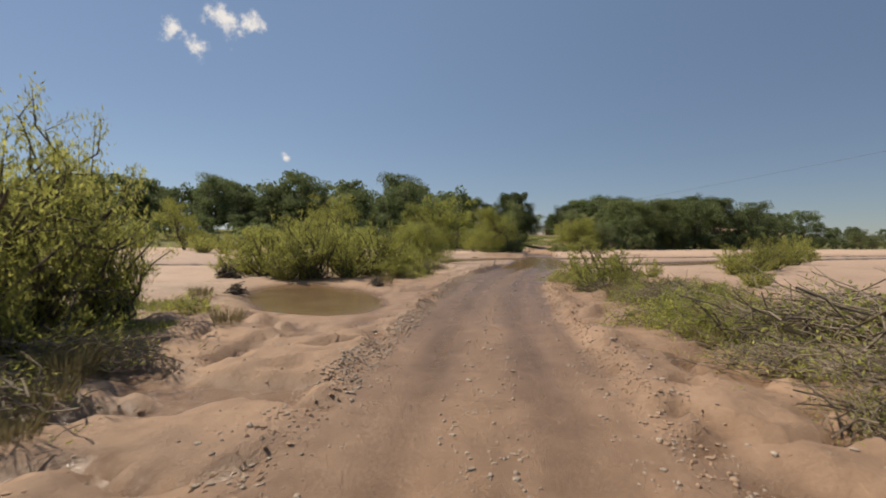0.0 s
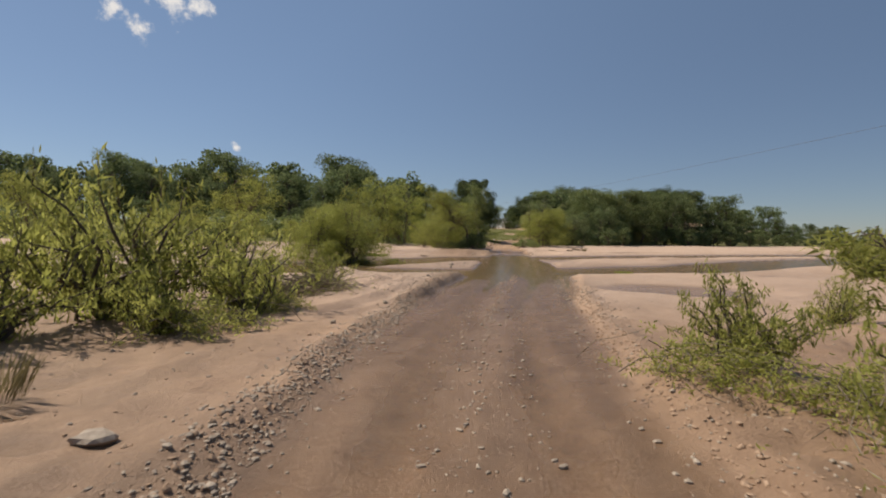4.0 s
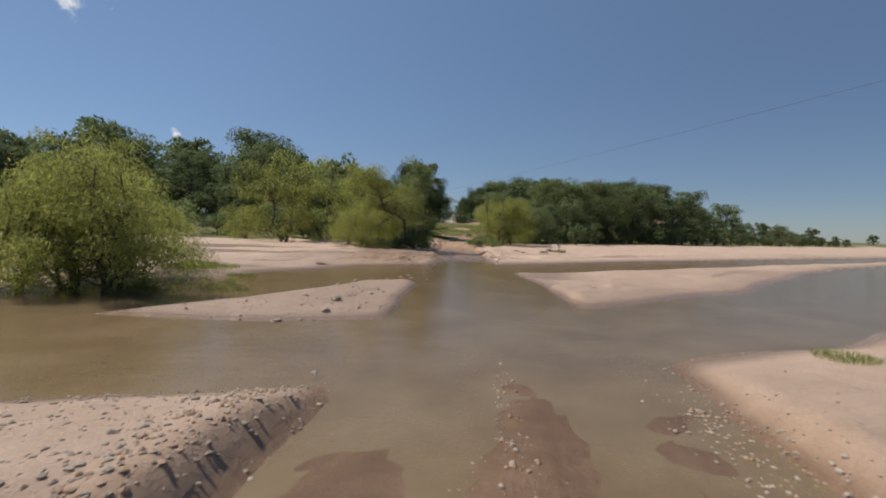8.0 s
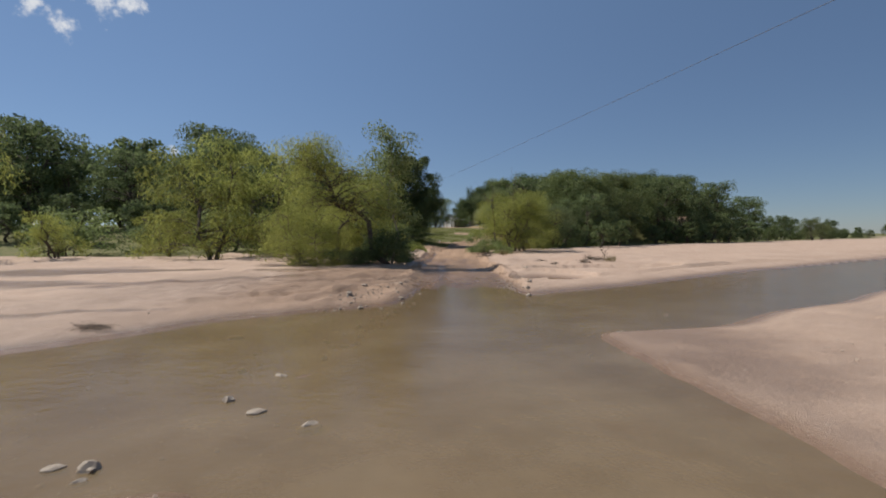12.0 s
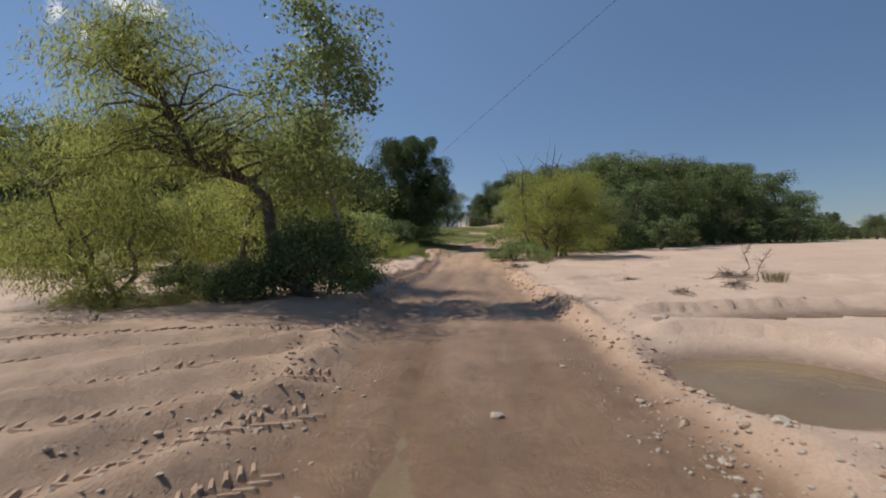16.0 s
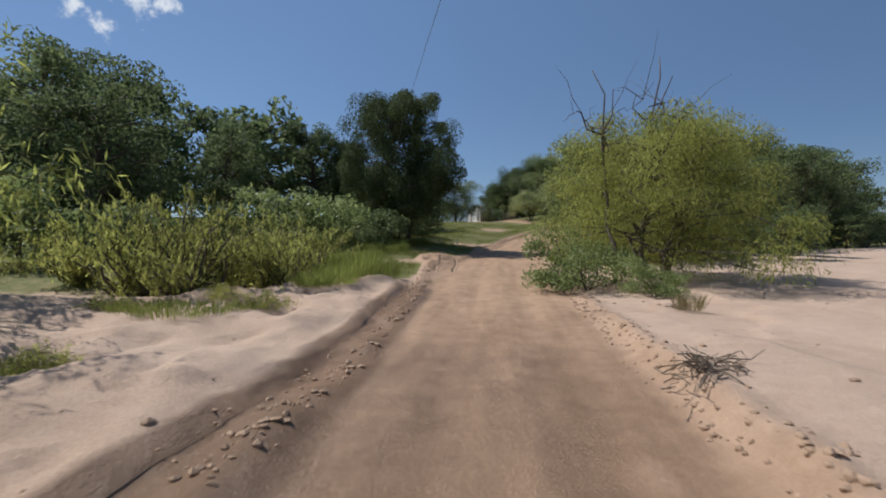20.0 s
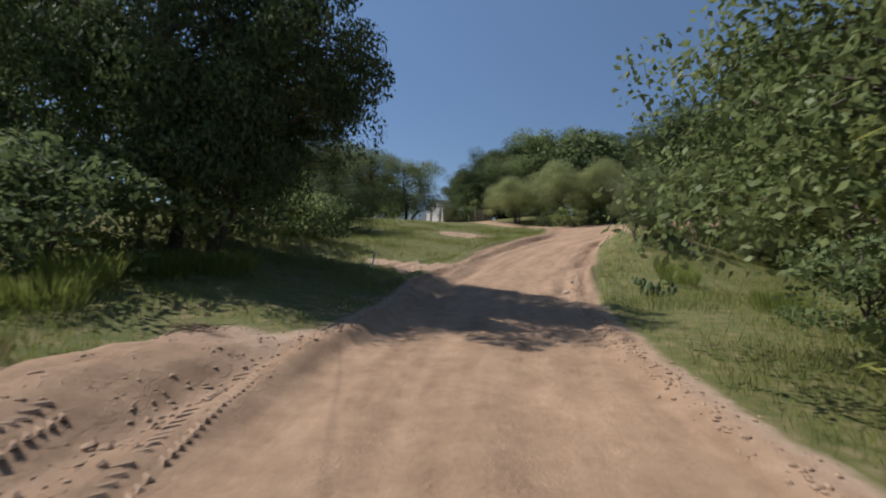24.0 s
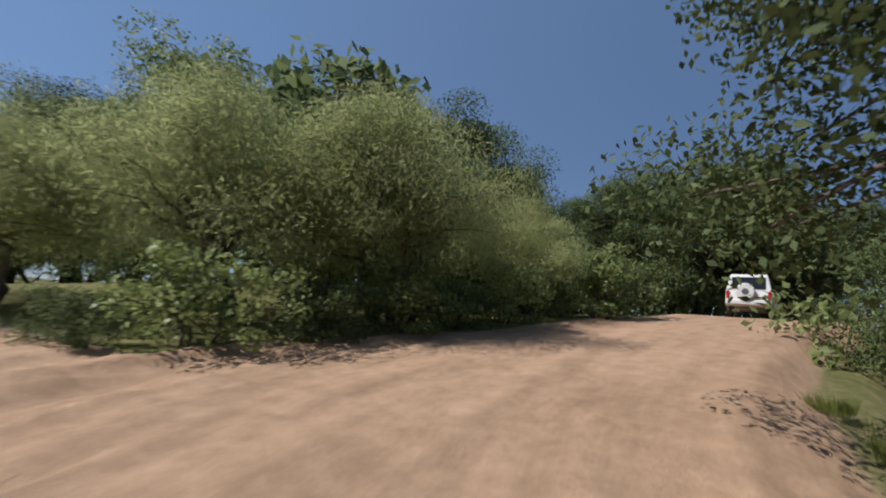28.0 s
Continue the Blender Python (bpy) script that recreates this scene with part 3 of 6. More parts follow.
    for px, py, r in ((48.6, 139.8, 2.6), (50.4, 141.8, 2.6), (40.4, 147.6, 2.2), (33.6, 131.2, 1.9), (32.0, 132.4, 1.6), (25.6, 112.6, 2.2)):
        bare = 1 - smooth(r * 0.6, r * 1.25, np.hypot(x - px, y - py) + 2.4 * fractal(x, y, 1.6, 3, 197))
        green = green * (1 - bare)
        road = np.maximum(road, 0.7 * bare)
    land.lane = np.stack([s, d, 0 * s], 1)
    return z, road, wet, np.clip(green, 0, 1)


def spaced(lo, hi, fine_lo, fine_hi, step, grow):
    mid = list(np.arange(fine_lo, fine_hi, step))
    out, v, g = [], fine_hi, step
    while v < hi:
        out.append(v)
        g *= grow
        v += g
    left, v, g = [], fine_lo, step
    while v > lo:
        g *= grow
        v -= g
        left.append(v)
    return np.array(left[::-1] + mid + out + [hi])


def sheet(us, vs, angle, ox, oy):
    c, s_ = math.cos(angle), math.sin(angle)
    U, V = np.meshgrid(us, vs)
    return (ox + U * c + V * s_).ravel(), (oy - U * s_ + V * c).ravel()


def mesh_grid(name, x, y, z, nu, nv, material):
    me = bpy.data.meshes.new(name)
    co = np.stack([x, y, z], 1)
    idx = np.arange(nu * nv).reshape(nv, nu)
    q = np.stack([idx[:-1, :-1], idx[:-1, 1:], idx[1:, 1:], idx[1:, :-1]], -1).reshape(-1, 4)
    me.vertices.add(len(co)), me.loops.add(q.size), me.polygons.add(len(q))
    me.vertices.foreach_set("co", co.ravel())
    me.loops.foreach_set("vertex_index", q.ravel().astype(np.int32))
    me.polygons.foreach_set("loop_start", np.arange(0, q.size, 4, dtype=np.int32))
    me.polygons.foreach_set("use_smooth", np.ones(len(q), bool))
    me.materials.append(material)
    me.update(calc_edges=True)
    return me


GU = spaced(-2600, 2600, -11.0, 11.0, 0.13, 1.12)
GV = spaced(-900, 3600, -3.0, 166.0, 0.19, 1.14)
gx, gy = sheet(GU, GV, radians(17.0), -1.0, 0.0)
gz, g_road, g_wet, g_green = land(gx, gy)
ground_mesh = mesh_grid("ground", gx, gy, gz, len(GU), len(GV), M_GROUND)
lane_layer = ground_mesh.attributes.new("lane", "FLOAT_VECTOR", "POINT")
lane_layer.data.foreach_set("vector", land.lane.astype(np.float32).ravel())
for key, values in (("road", g_road), ("wet", g_wet), ("green", g_green)):
    layer = ground_mesh.attributes.new(key, "FLOAT", "POINT")
    layer.data.foreach_set("value", values.astype(np.float32))
ground = tagged(new("ground", ground_mesh), "pinkish river sand, earth track and grassy bank in one sheet", "ground", kind="structure")

WU, WV = np.linspace(-130, 190, 60), np.linspace(10, 150, 40)
wx, wy = sheet(WU, WV, 0.0, 0.0, 0.0)
keep_w = mesh_grid("river_water", wx, wy, wx * 0.0, len(WU), len(WV), M_WATER)
tagged(new("river_water", keep_w), "shallow brown muddy water standing in the river channels", "water", kind="structure")


def ground_z(x, y):
    """Height of the sheet itself between its corners, at arrays of places."""
    x, y = np.asarray(x, float) + 1.0, np.asarray(y, float)
    c, s_ = math.cos(radians(17.0)), math.sin(radians(17.0))
    u, v = x * c - y * s_, x * s_ + y * c
    i, j = np.clip(np.searchsorted(GU, u) - 1, 0, len(GU) - 2), np.clip(np.searchsorted(GV, v) - 1, 0, len(GV) - 2)
    fu, fv = np.clip((u - GU[i]) / (GU[i + 1] - GU[i]), 0, 1), np.clip((v - GV[j]) / (GV[j + 1] - GV[j]), 0, 1)
    h = gz.reshape(len(GV), len(GU))
    return (h[j, i] * (1 - fu) + h[j, i + 1] * fu) * (1 - fv) + (h[j + 1, i] * (1 - fu) + h[j + 1, i + 1] * fu) * fv


def level(x, y):
    return float(ground_z(np.array([x]), np.array([y]))[0])


# ---- plants ----
def cloud_mesh(name, verts, faces_n, material):
    """One mesh from many little polygons of faces_n corners each."""
    me = bpy.data.meshes.new(name)
    n = len(verts)
    me.vertices.add(n), me.loops.add(n), me.polygons.add(n // faces_n)
    me.vertices.foreach_set("co", np.asarray(verts, np.float32).ravel())
    me.loops.foreach_set("vertex_index", np.arange(n, dtype=np.int32))
    me.polygons.foreach_set("loop_start", np.arange(0, n, faces_n, dtype=np.int32))
    me.materials.append(material)
    me.update(calc_edges=True)
    return me


def unit(v):
    return v / np.maximum(np.linalg.norm(v, axis=-1, keepdims=True), 1e-9)


def leaves(centres, outward, length, width, rng, droop=0.3, spread=0.8):
    """Leaf quads, pointed at both ends, one for each centre."""
    n = len(centres)
    axis = unit(outward * (1 - spread) + rng.normal(size=(n, 3)) * spread + np.array([0, 0, -droop]))
    side = unit(np.cross(axis, outward * 1.3 + rng.normal(size=(n, 3)) * 0.75 + np.array([0, 0, 0.5])))
    ln = length * rng.uniform(0.65, 1.35, (n, 1))
    wd = width * rng.uniform(0.65, 1.35, (n, 1))
    q = np.stack([centres - axis * ln / 2, centres + side * wd / 2 - axis * ln * 0.1, centres + axis * ln / 2, centres - side * wd / 2 - axis * ln * 0.1], 1)
    return q.reshape(-1, 3)


class Wood:
    """Collects tapered tubes into one mesh."""

    def __init__(self):
        self.v, self.f = [], []

    def tube(self, pts, radii, sides=6):
        pts = np.asarray(pts, float)
        base = len(self.v)
        for i, (p, r) in enumerate(zip(pts, radii)):
            t = unit(pts[min(i + 1, len(pts) - 1)] - pts[max(i - 1, 0)])
            a = unit(np.cross(t, (0.31, 0.87, 0.39)))
            b = np.cross(t, a)
            for k in range(sides):
                ang = 2 * math.pi * k / sides
                self.v.append(p + r * (a * math.cos(ang) + b * math.sin(ang)))
        for i in range(len(pts) - 1):
            for k in range(sides):
                k2 = (k + 1) % sides
                self.f.append((base + i * sides + k, base + i * sides + k2, base + (i + 1) * sides + k2, base + (i + 1) * sides + k))
        self.f.append(tuple(base + (len(pts) - 1) * sides + k for k in range(sides)))

    def mesh(self, name, material):
        me = bpy.data.meshes.new(name)
        me.from_pydata([tuple(p) for p in self.v], [], self.f)
        me.polygons.foreach_set("use_smooth", np.ones(len(me.polygons), bool))
        me.materials.append(material)
        return me


def bent(a, b, rng, wobble, n=6, lift=0.0):
    """A crooked line from a to b that sags or rises in its middle."""
    a, b = np.asarray(a, float), np.asarray(b, float)
    t = np.linspace(0, 1, n)[:, None]
    p = a + (b - a) * t
    p[1:-1] += rng.normal(size=(n - 2, 3)) * wobble
    p[:, 2] += lift * np.sin(t[:, 0] * math.pi)
    return p


def plant(name, wood, wood_mat, quads, leaf_mat, label, category, group, wood_part="trunk"):
    root = tagged(new(name), label, category, group)
    t = new(wood_part, wood.mesh(wood_part, wood_mat))
    t.parent = root
    if quads is not None and len(quads):
        c = new("crown", cloud_mesh("crown", quads, 4, leaf_mat))
        c.parent = root
    return root


def tree(name, seed, h, r, kind, leaf_mat, count, leaf, label, group, lean=(0, 0), bare=0.22, stems=1, clumps=34, wood_mat=None, clump_r=0.20, limbs=False, girth=1.0):
    """A tree of height h and crown radius r: stems, limbs to clumps of leaves, gaps between them."""
    rng = np.random.default_rng(seed)
    wood, cl, arms = Wood(), [], []
    for k in range(stems):
        a = rng.uniform(0, 6.28)
        foot = np.array([0.12 * r * math.cos(a), 0.12 * r * math.sin(a), -0.15]) * (stems > 1) + np.array([0, 0, -0.15])
        top = np.array([lean[0] + rng.normal() * 0.22 * r, lean[1] + rng.normal() * 0.22 * r, h * rng.uniform(0.74, 0.86)])
        if stems > 1:
            top[:2] += 0.42 * r * np.array([math.cos(a), math.sin(a)])
        r0 = girth * (0.032 * h + 0.03) / math.sqrt(stems)
        stem = bent(foot, top, rng, 0.035 * h, 8)
        wood.tube(stem, np.linspace(r0, r0 * 0.18, 8), 7)
        for j in range(max(3, clumps // stems)):
            u = rng.uniform(bare, 1.0) ** 0.85
            ang = rng.uniform(0, 6.28)
            at = stem[min(int(u * 7), 6)] * (1 - (u * 7) % 1) + stem[min(int(u * 7) + 1, 7)] * ((u * 7) % 1)
            prof = {"round": math.sin(math.pi * min(0.96, 0.16 + 0.74 * u)) ** 0.7, "tall": 0.55 + 0.45 * math.sin(math.pi * u), "dome": (1 - 0.72 * u**2), "bush": (1 - 0.55 * u**2)}[kind]
            reach = r * prof * math.sqrt(rng.uniform(0.12, 1.0))
            end = at + np.array([math.cos(ang) * reach, math.sin(ang) * reach, 0.12 * h * rng.uniform(-0.4, 1.0)])
            end[2] = np.clip(end[2], 0.06 * h, h)
            limb = bent(at, end, rng, 0.05 * reach, 5, 0.05 * h)
            if reach > 0.15 * r:
                arm = Wood() if limbs else wood
                if limbs:
                    arm.tube(limb, np.linspace(r0 * (0.42 - 0.25 * u), r0 * 0.06, 5), 5)
                else:
                    arm.tube(limb[::2], np.linspace(r0 * (0.42 - 0.25 * u), r0 * 0.06, 3), 3)
                if limbs:
                    arms.append(arm)
            cl.append((end, limb))
    per = max(4, count // len(cl))
    cents, outs = [], []
    for end, limb in cl:
        size = clump_r * r * rng.uniform(0.65, 1.35)
        g = unit(rng.normal(size=(per, 3)) + np.array([0, 0, 0.35])) * (rng.uniform(size=(per, 1)) ** 0.32) * size * np.array([1.2, 1.2, 0.85])
        c = end + g
        back = rng.uniform(size=per) < 0.18
        pick = limb[rng.integers(1, 5, size=per)]
        c[back] = pick[back] + g[back] * 0.55
        cents.append(c), outs.append(unit(g + np.array([0, 0, 0.2 * size])))
    cents, outs = np.concatenate(cents), np.concatenate(outs)
    ok = cents[:, 2] > 0.03 * h
    droop, spread, ratio = {"willow": (0.9, 0.45, 0.16), "feather": (0.1, 0.55, 0.22), "broad": (0.25, 0.85, 0.55), "thorn": (0.15, 0.9, 0.4), "poplar": (0.4, 0.85, 0.75)}[leaf[1]]
    q = leaves(cents[ok], outs[ok], leaf[0], leaf[0] * ratio, rng, droop, spread)
    root = plant(name, wood, wood_mat or M_BARK, q, leaf_mat, label, "tree", group)
    for arm in arms:
        b = new("limb", arm.mesh("limb", wood_mat or M_BARK))
        b.parent = root
    return root


def upright_shrub(name, seed, h, r, leaf_mat, count, leaf, label, group, sticks=26):
    """A riverside shrub: many thin stems fanning from the root, feathered with fine leaves."""
    rng = np.random.default_rng(seed)
    wood, cents, outs = Wood(), [], []
    per = count // sticks
    for _ in range(sticks):
        a, u = rng.uniform(0, 6.28), math.sqrt(rng.uniform(0.02, 1))
        hh = h * rng.uniform(0.38, 1.0) * (1 - 0.45 * u * u)
        end = np.array([math.cos(a) * r * u, math.sin(a) * r * u, hh])
        foot = np.array([math.cos(a), math.sin(a), 0]) * r * 0.16 * u
        foot[2] = -0.1
        p = bent(foot, end, rng, 0.05 * h, 6, 0.08 * h)
        wood.tube(p, np.linspace(0.012 * h + 0.006, 0.004, 6), 4)
        t = rng.uniform(0.05, 1.03, per)
        i = np.minimum((t * 5).astype(int), 4)
        base = p[i] + (p[i + 1] - p[i]) * (t * 5 - i)[:, None]
        off = unit(rng.normal(size=(per, 3))) * (rng.uniform(size=(per, 1)) ** 0.5) * (0.06 * h + 0.08 * r) * (1.25 - 0.8 * t)[:, None]
        cents.append(base + off), outs.append(unit(off + np.array([0, 0, 0.16 * h])))
    cents, outs = np.concatenate(cents), np.concatenate(outs)
    q = leaves(cents, outs, leaf, leaf * 0.2, rng, -0.25, 0.45)
    return plant(name, wood, M_BARK, q, leaf_mat, label, "shrub", group, "branch_framework")


def tuft(name, seed, blades, r, h, material, label, category="grass", group=""):
    """A tuft of bending blades."""
    rng = np.random.default_rng(seed)
    a, u = rng.uniform(0, 6.28, blades), np.sqrt(rng.uniform(0, 1, blades))
    foot = np.stack([np.cos(a) * u * r, np.sin(a) * u * r, np.zeros(blades)], 1)
    hh = h * rng.uniform(0.5, 1.1, blades)
    tip = foot + np.stack([np.cos(a) * hh * 0.45 * rng.uniform(0, 1.3, blades), np.sin(a) * hh * 0.45 * rng.uniform(0, 1.3, blades), hh], 1)
    mid = (foot + tip) / 2 + np.array([0, 0, 1]) * (hh * 0.12)[:, None]
    side = unit(np.cross(tip - foot, rng.normal(size=(blades, 3)))) * (0.005 + 0.004 * h)
    q = np.stack([foot - side * 0.5, mid - side, tip, mid + side], 1).reshape(-1, 3)
    return tagged(new(name, cloud_mesh(name, q, 4, material)), label, category, group)


def put(ob, x, y, size=1.0, turn=0.0, tall=1.0, sink=0.0, label=""):
    """Copies a plant to a place on the ground."""
    m = Matrix.Translation((x, y, level(x, y) - sink)) @ Matrix.Rotation(turn, 4, "Z") @ Matrix.Diagonal((size, size, size * tall, 1))
    c = copy_thing(ob, m)
    if label:
        tagged(c, label)
    return c


def settle(ob, x, y, size=1.0, turn=0.0, tall=1.0, sink=0.0):
    """Moves the first of its kind to its place on the ground."""
    ob.matrix_basis = Matrix.Translation((x, y, level(x, y) - sink)) @ Matrix.Rotation(turn, 4, "Z") @ Matrix.Diagonal((size, size, size * tall, 1))
    return ob


def twig_heap(name, seed, n, lx, ly, lz, length, material, label, thick=0.012, leaf_mat=None, leaf_n=0, group="", comb=0.0):
    """A heap of flood-strewn twigs and reeds, some still in leaf."""
    rng = np.random.default_rng(seed)
    wood = Wood()
    ends = []
    for _ in range(n):
        c = rng.normal(size=3) * np.array([lx, ly, 0]) * 0.45
        q = 1 - min(1.0, math.hypot(c[0] / lx, c[1] / ly))
        c[2] = lz * rng.uniform(0.0, 1.0) * (0.25 + 0.75 * q)
        a = rng.normal() * 0.7 if comb else rng.uniform(0, 6.28)
        d = np.array([math.cos(a), math.sin(a), rng.normal() * 0.35]) * length * rng.uniform(0.35, 1.0) / 2
        p0, p1 = c - d, c + d
        p0[2], p1[2] = max(p0[2], -0.02), max(p1[2], 0.0)
        wood.tube(bent(p0, p1, rng, 0.04 * length, 4, 0.03), np.linspace(1, 0.35, 4) * thick * rng.uniform(0.5, 1.6), 3)
        ends += [c, p1]
    quads = None
    if leaf_n:
        e = np.array(ends)[rng.integers(0, len(ends), leaf_n)] + unit(rng.normal(size=(leaf_n, 3))) * 0.16 * rng.uniform(0.2, 1, (leaf_n, 1)) * length
        e[:, 2] = np.abs(e[:, 2])
        quads = leaves(e, rng.normal(size=(leaf_n, 3)), 0.10, 0.025, rng, 0.1, 0.7)
    heap_root = plant(name, wood, material, quads, leaf_mat, label, "brush", group, "brushwood")
    tagged(heap_root.children[0], kind="stuff")
    return heap_root


def snag(name, seed, h, label, material=None, spread=0.35, arms=7, lean=(0, 0), r0=None):
    """A bare dead trunk with a few crooked arms."""
    rng = np.random.default_rng(seed)
    wood = Wood()
    top = np.array([lean[0], lean[1], h])
    stem = bent((0, 0, -0.1), top, rng, 0.04 * h, 8)
    r0 = r0 or 0.012 * h + 0.02
    wood.tube(stem, np.linspace(r0, r0 * 0.2, 8), 6)
    for k in range(arms):
        i = rng.integers(2, 7)
        a = rng.uniform(0, 6.28)
        end = stem[i] + np.array([math.cos(a) * spread * h, math.sin(a) * spread * h, 0.28 * h * rng.uniform(0.2, 1.0)]) * rng.uniform(0.4, 1.0)
        arm = bent(stem[i], end, rng, 0.03 * h, 6, 0.02 * h)
        wood.tube(arm, np.linspace(r0 * 0.5, r0 * 0.08, 6), 5)
        for _ in range(2):
            j = rng.integers(2, 6)
            tip = arm[j] + rng.normal(size=3) * 0.09 * h + np.array([0, 0, 0.06 * h])
            wood.tube(bent(arm[j], tip, rng, 0.012 * h, 4), np.linspace(r0 * 0.18, r0 * 0.05, 4), 4)
    root = tagged(new(name), label, "dead tree")
    t = new("trunk", wood.mesh("trunk", material or M_PALEBARK))
    t.parent = root
    return root


# ---- trees of the river bed and banks ----
G_WIL, G_DARK, G_SHRUB, G_THORN = "willows on the river sand", "trees of the far bank", "shrubs on the river bed", "thorn trees on the bank"
L_WIL = "yellow-green willow with drooping feathery leaves on the sand"
L_DARK = "dense dark green broadleaf tree on the far bank"
L_THORN = "grey-green feathery thorn tree on the grassy bank"
L_SHRUB = "yellow-green feathery shrub with many upright stems on sand"
willows = [tree("willow_tree", 11 + k, 7.5, 4.3, "dome", M_WILLOW, 8000, (0.32, "willow"), L_WIL, G_WIL, bare=0.10, stems=3, clumps=52, clump_r=0.20) for k in range(3)]
darks = [tree("bank_tree", 31 + k, 14.0, 6.0, "round", M_BROAD, 10000, (0.36, "broad"), L_DARK, G_DARK, bare=0.08, stems=1 + k % 2, clumps=70, clump_r=0.20) for k in range(4)]
olives = [tree("thorn_tree", 51 + k, 8.0, 4.2, "round", M_OLIVE, 34000, (0.14, "thorn"), L_THORN, G_THORN, bare=0.15, stems=2, clumps=54, clump_r=0.25) for k in range(3)]
shrubs = [upright_shrub("river_shrub", 71 + k, 2.6, 1.9, M_SHRUB, 3600, 0.18, L_SHRUB, G_SHRUB, 34) for k in range(3)]
fars = [tree("distant_tree", 131 + k, 14.0, 6.2, "round", M_BROAD, 2000, (0.85, "broad"), "distant dark green tree beyond the river", "distant trees", bare=0.05, stems=1, clumps=44, clump_r=0.24) for k in range(3)]
thickets = [tree("bank_bush", 91 + k, 3.4, 2.6, "bush", M_POPLAR if k else M_BROAD, 2600, (0.25, "broad"), "bushy green shrub with broad leaves on the bank", "bushes of the bank", bare=0.05, stems=4, clumps=40, clump_r=0.27) for k in range(2)]

# shrubs about the near bank
feathers = [upright_shrub("feather_bush", 81 + k, 4.3, 2.1, M_SHRUB, 12000, 0.12, "tall feathery yellow-green bush with upright plumes by the track", G_SHRUB, 46) for k in range(2)]
settle(feathers[0], -7.2, 9.2, 1.22, 0.0), settle(feathers[1], -6.9, 6.4, 1.15, 1.0)
put(feathers[0], -8.8, 11.4, 1.1, 2.0), put(feathers[1], -6.2, 11.0, 0.62, 2.0), put(feathers[1], -4.6, 24.6, 0.86, 3.0), put(shrubs[0], -7.0, 26.0, 1.35, 1.0), put(shrubs[2], -2.2, 27.2, 1.35, 5.0), put(shrubs[1], -5.6, 7.4, 0.75, 2.0)
settle(shrubs[0], -5.8, 24.0, 0.8, 0.4), settle(shrubs[1], -3.0, 24.8, 0.95, 1.4), settle(shrubs[2], 0.2, 27.9, 0.85, 2.0)
for k, (x, y, s) in enumerate([(-8.4, 26.6, 0.9), (-3.8, 29.6, 1.3), (-0.8, 30.5, 0.85), (-1.2, 34.0, 0.7), (-6.6, 29.4, 1.1), (-0.8, 25.6, 0.6), (1.2, 33.6, 0.75), (-8.6, 24.0, 0.55), (7.6, 22.4, 0.7), (6.9, 18.9, 0.8), (8.4, 19.6, 0.62), (18.8, 28.4, 0.95), (20.6, 29.6, 1.05), (23.0, 32.0, 1.05), (26.0, 35.0, 1.1), (29.2, 40.0, 1.15), (32.5, 42.0, 1.2), (36.0, 46.0, 1.2), (40.0, 50.0, 1.25), (12.6, 26.0, 0.45), (14.2, 20.0, 0.5), (16.0, 22.0, 0.4), (-20.0, 62.0, 1.3), (-24.0, 66.0, 1.5), (-28.0, 70.0, 1.6), (-15.0, 60.0, 1.1)]):
    put(shrubs[k % 3], x, y, s, 1.9 * k)
for k, (x, y, s) in enumerate([(16.1, 96.9, 1.3), (18.5, 98.4, 1.3), (19.2, 101.6, 1.25), (14.4, 98.6, 1.3), (12.0, 101.0, 1.2), (17.2, 99.8, 1.2)]):
    put(shrubs[(k + 1) % 3], x, y, s, 2.4 * k)

# willows
channel_willow = tree("channel_willow", 217, 4.5, 2.7, "dome", M_WILLOW, 17000, (0.15, "willow"), "dense rounded willow growing beside the channel", G_WIL, bare=0.05, stems=5, clumps=70, clump_r=0.22, limbs=True)
settle(channel_willow, 1.3, 50.4, 1.0, 0.0), put(channel_willow, -0.9, 49.8, 0.9, 2.0), put(channel_willow, 0.5, 50.9, 0.95, 4.0), put(channel_willow, 0.9, 54.2, 0.95, 5.2)
settle(willows[0], -5.4, 49.6, 0.5, 0.3), settle(willows[1], 3.6, 92.5, 1.22, 1.0), settle(willows[2], 10.4, 86.0, 0.54, 2.2)
for k, (x, y, s) in enumerate([(-12.6, 50.0, 0.5), (8.0, 95.0, 1.12), (-1.0, 99.0, 1.25), (-8.0, 95.0, 1.15), (-16.0, 90.0, 1.1), (-26.0, 88.0, 1.1), (-9.0, 53.0, 0.5), (-36.0, 84.0, 0.9), (-48.0, 84.0, 0.9), (13.2, 92.0, 0.7), (-14.0, 64.0, 0.5), (-2.5, 104.0, 1.0)]):
    put(willows[k % 3], x, y, s, 1.3 * k)
shrub_pale = tree("river_poplar", 141, 3.4, 1.4, "tall", M_POPLAR, 2600, (0.16, "poplar"), "young pale-leaved poplar on the river sand", "poplars", bare=0.12, stems=2, clumps=26, clump_r=0.33, limbs=True)
settle(shrub_pale, -6.8, 50.6, 0.98, 0.0)

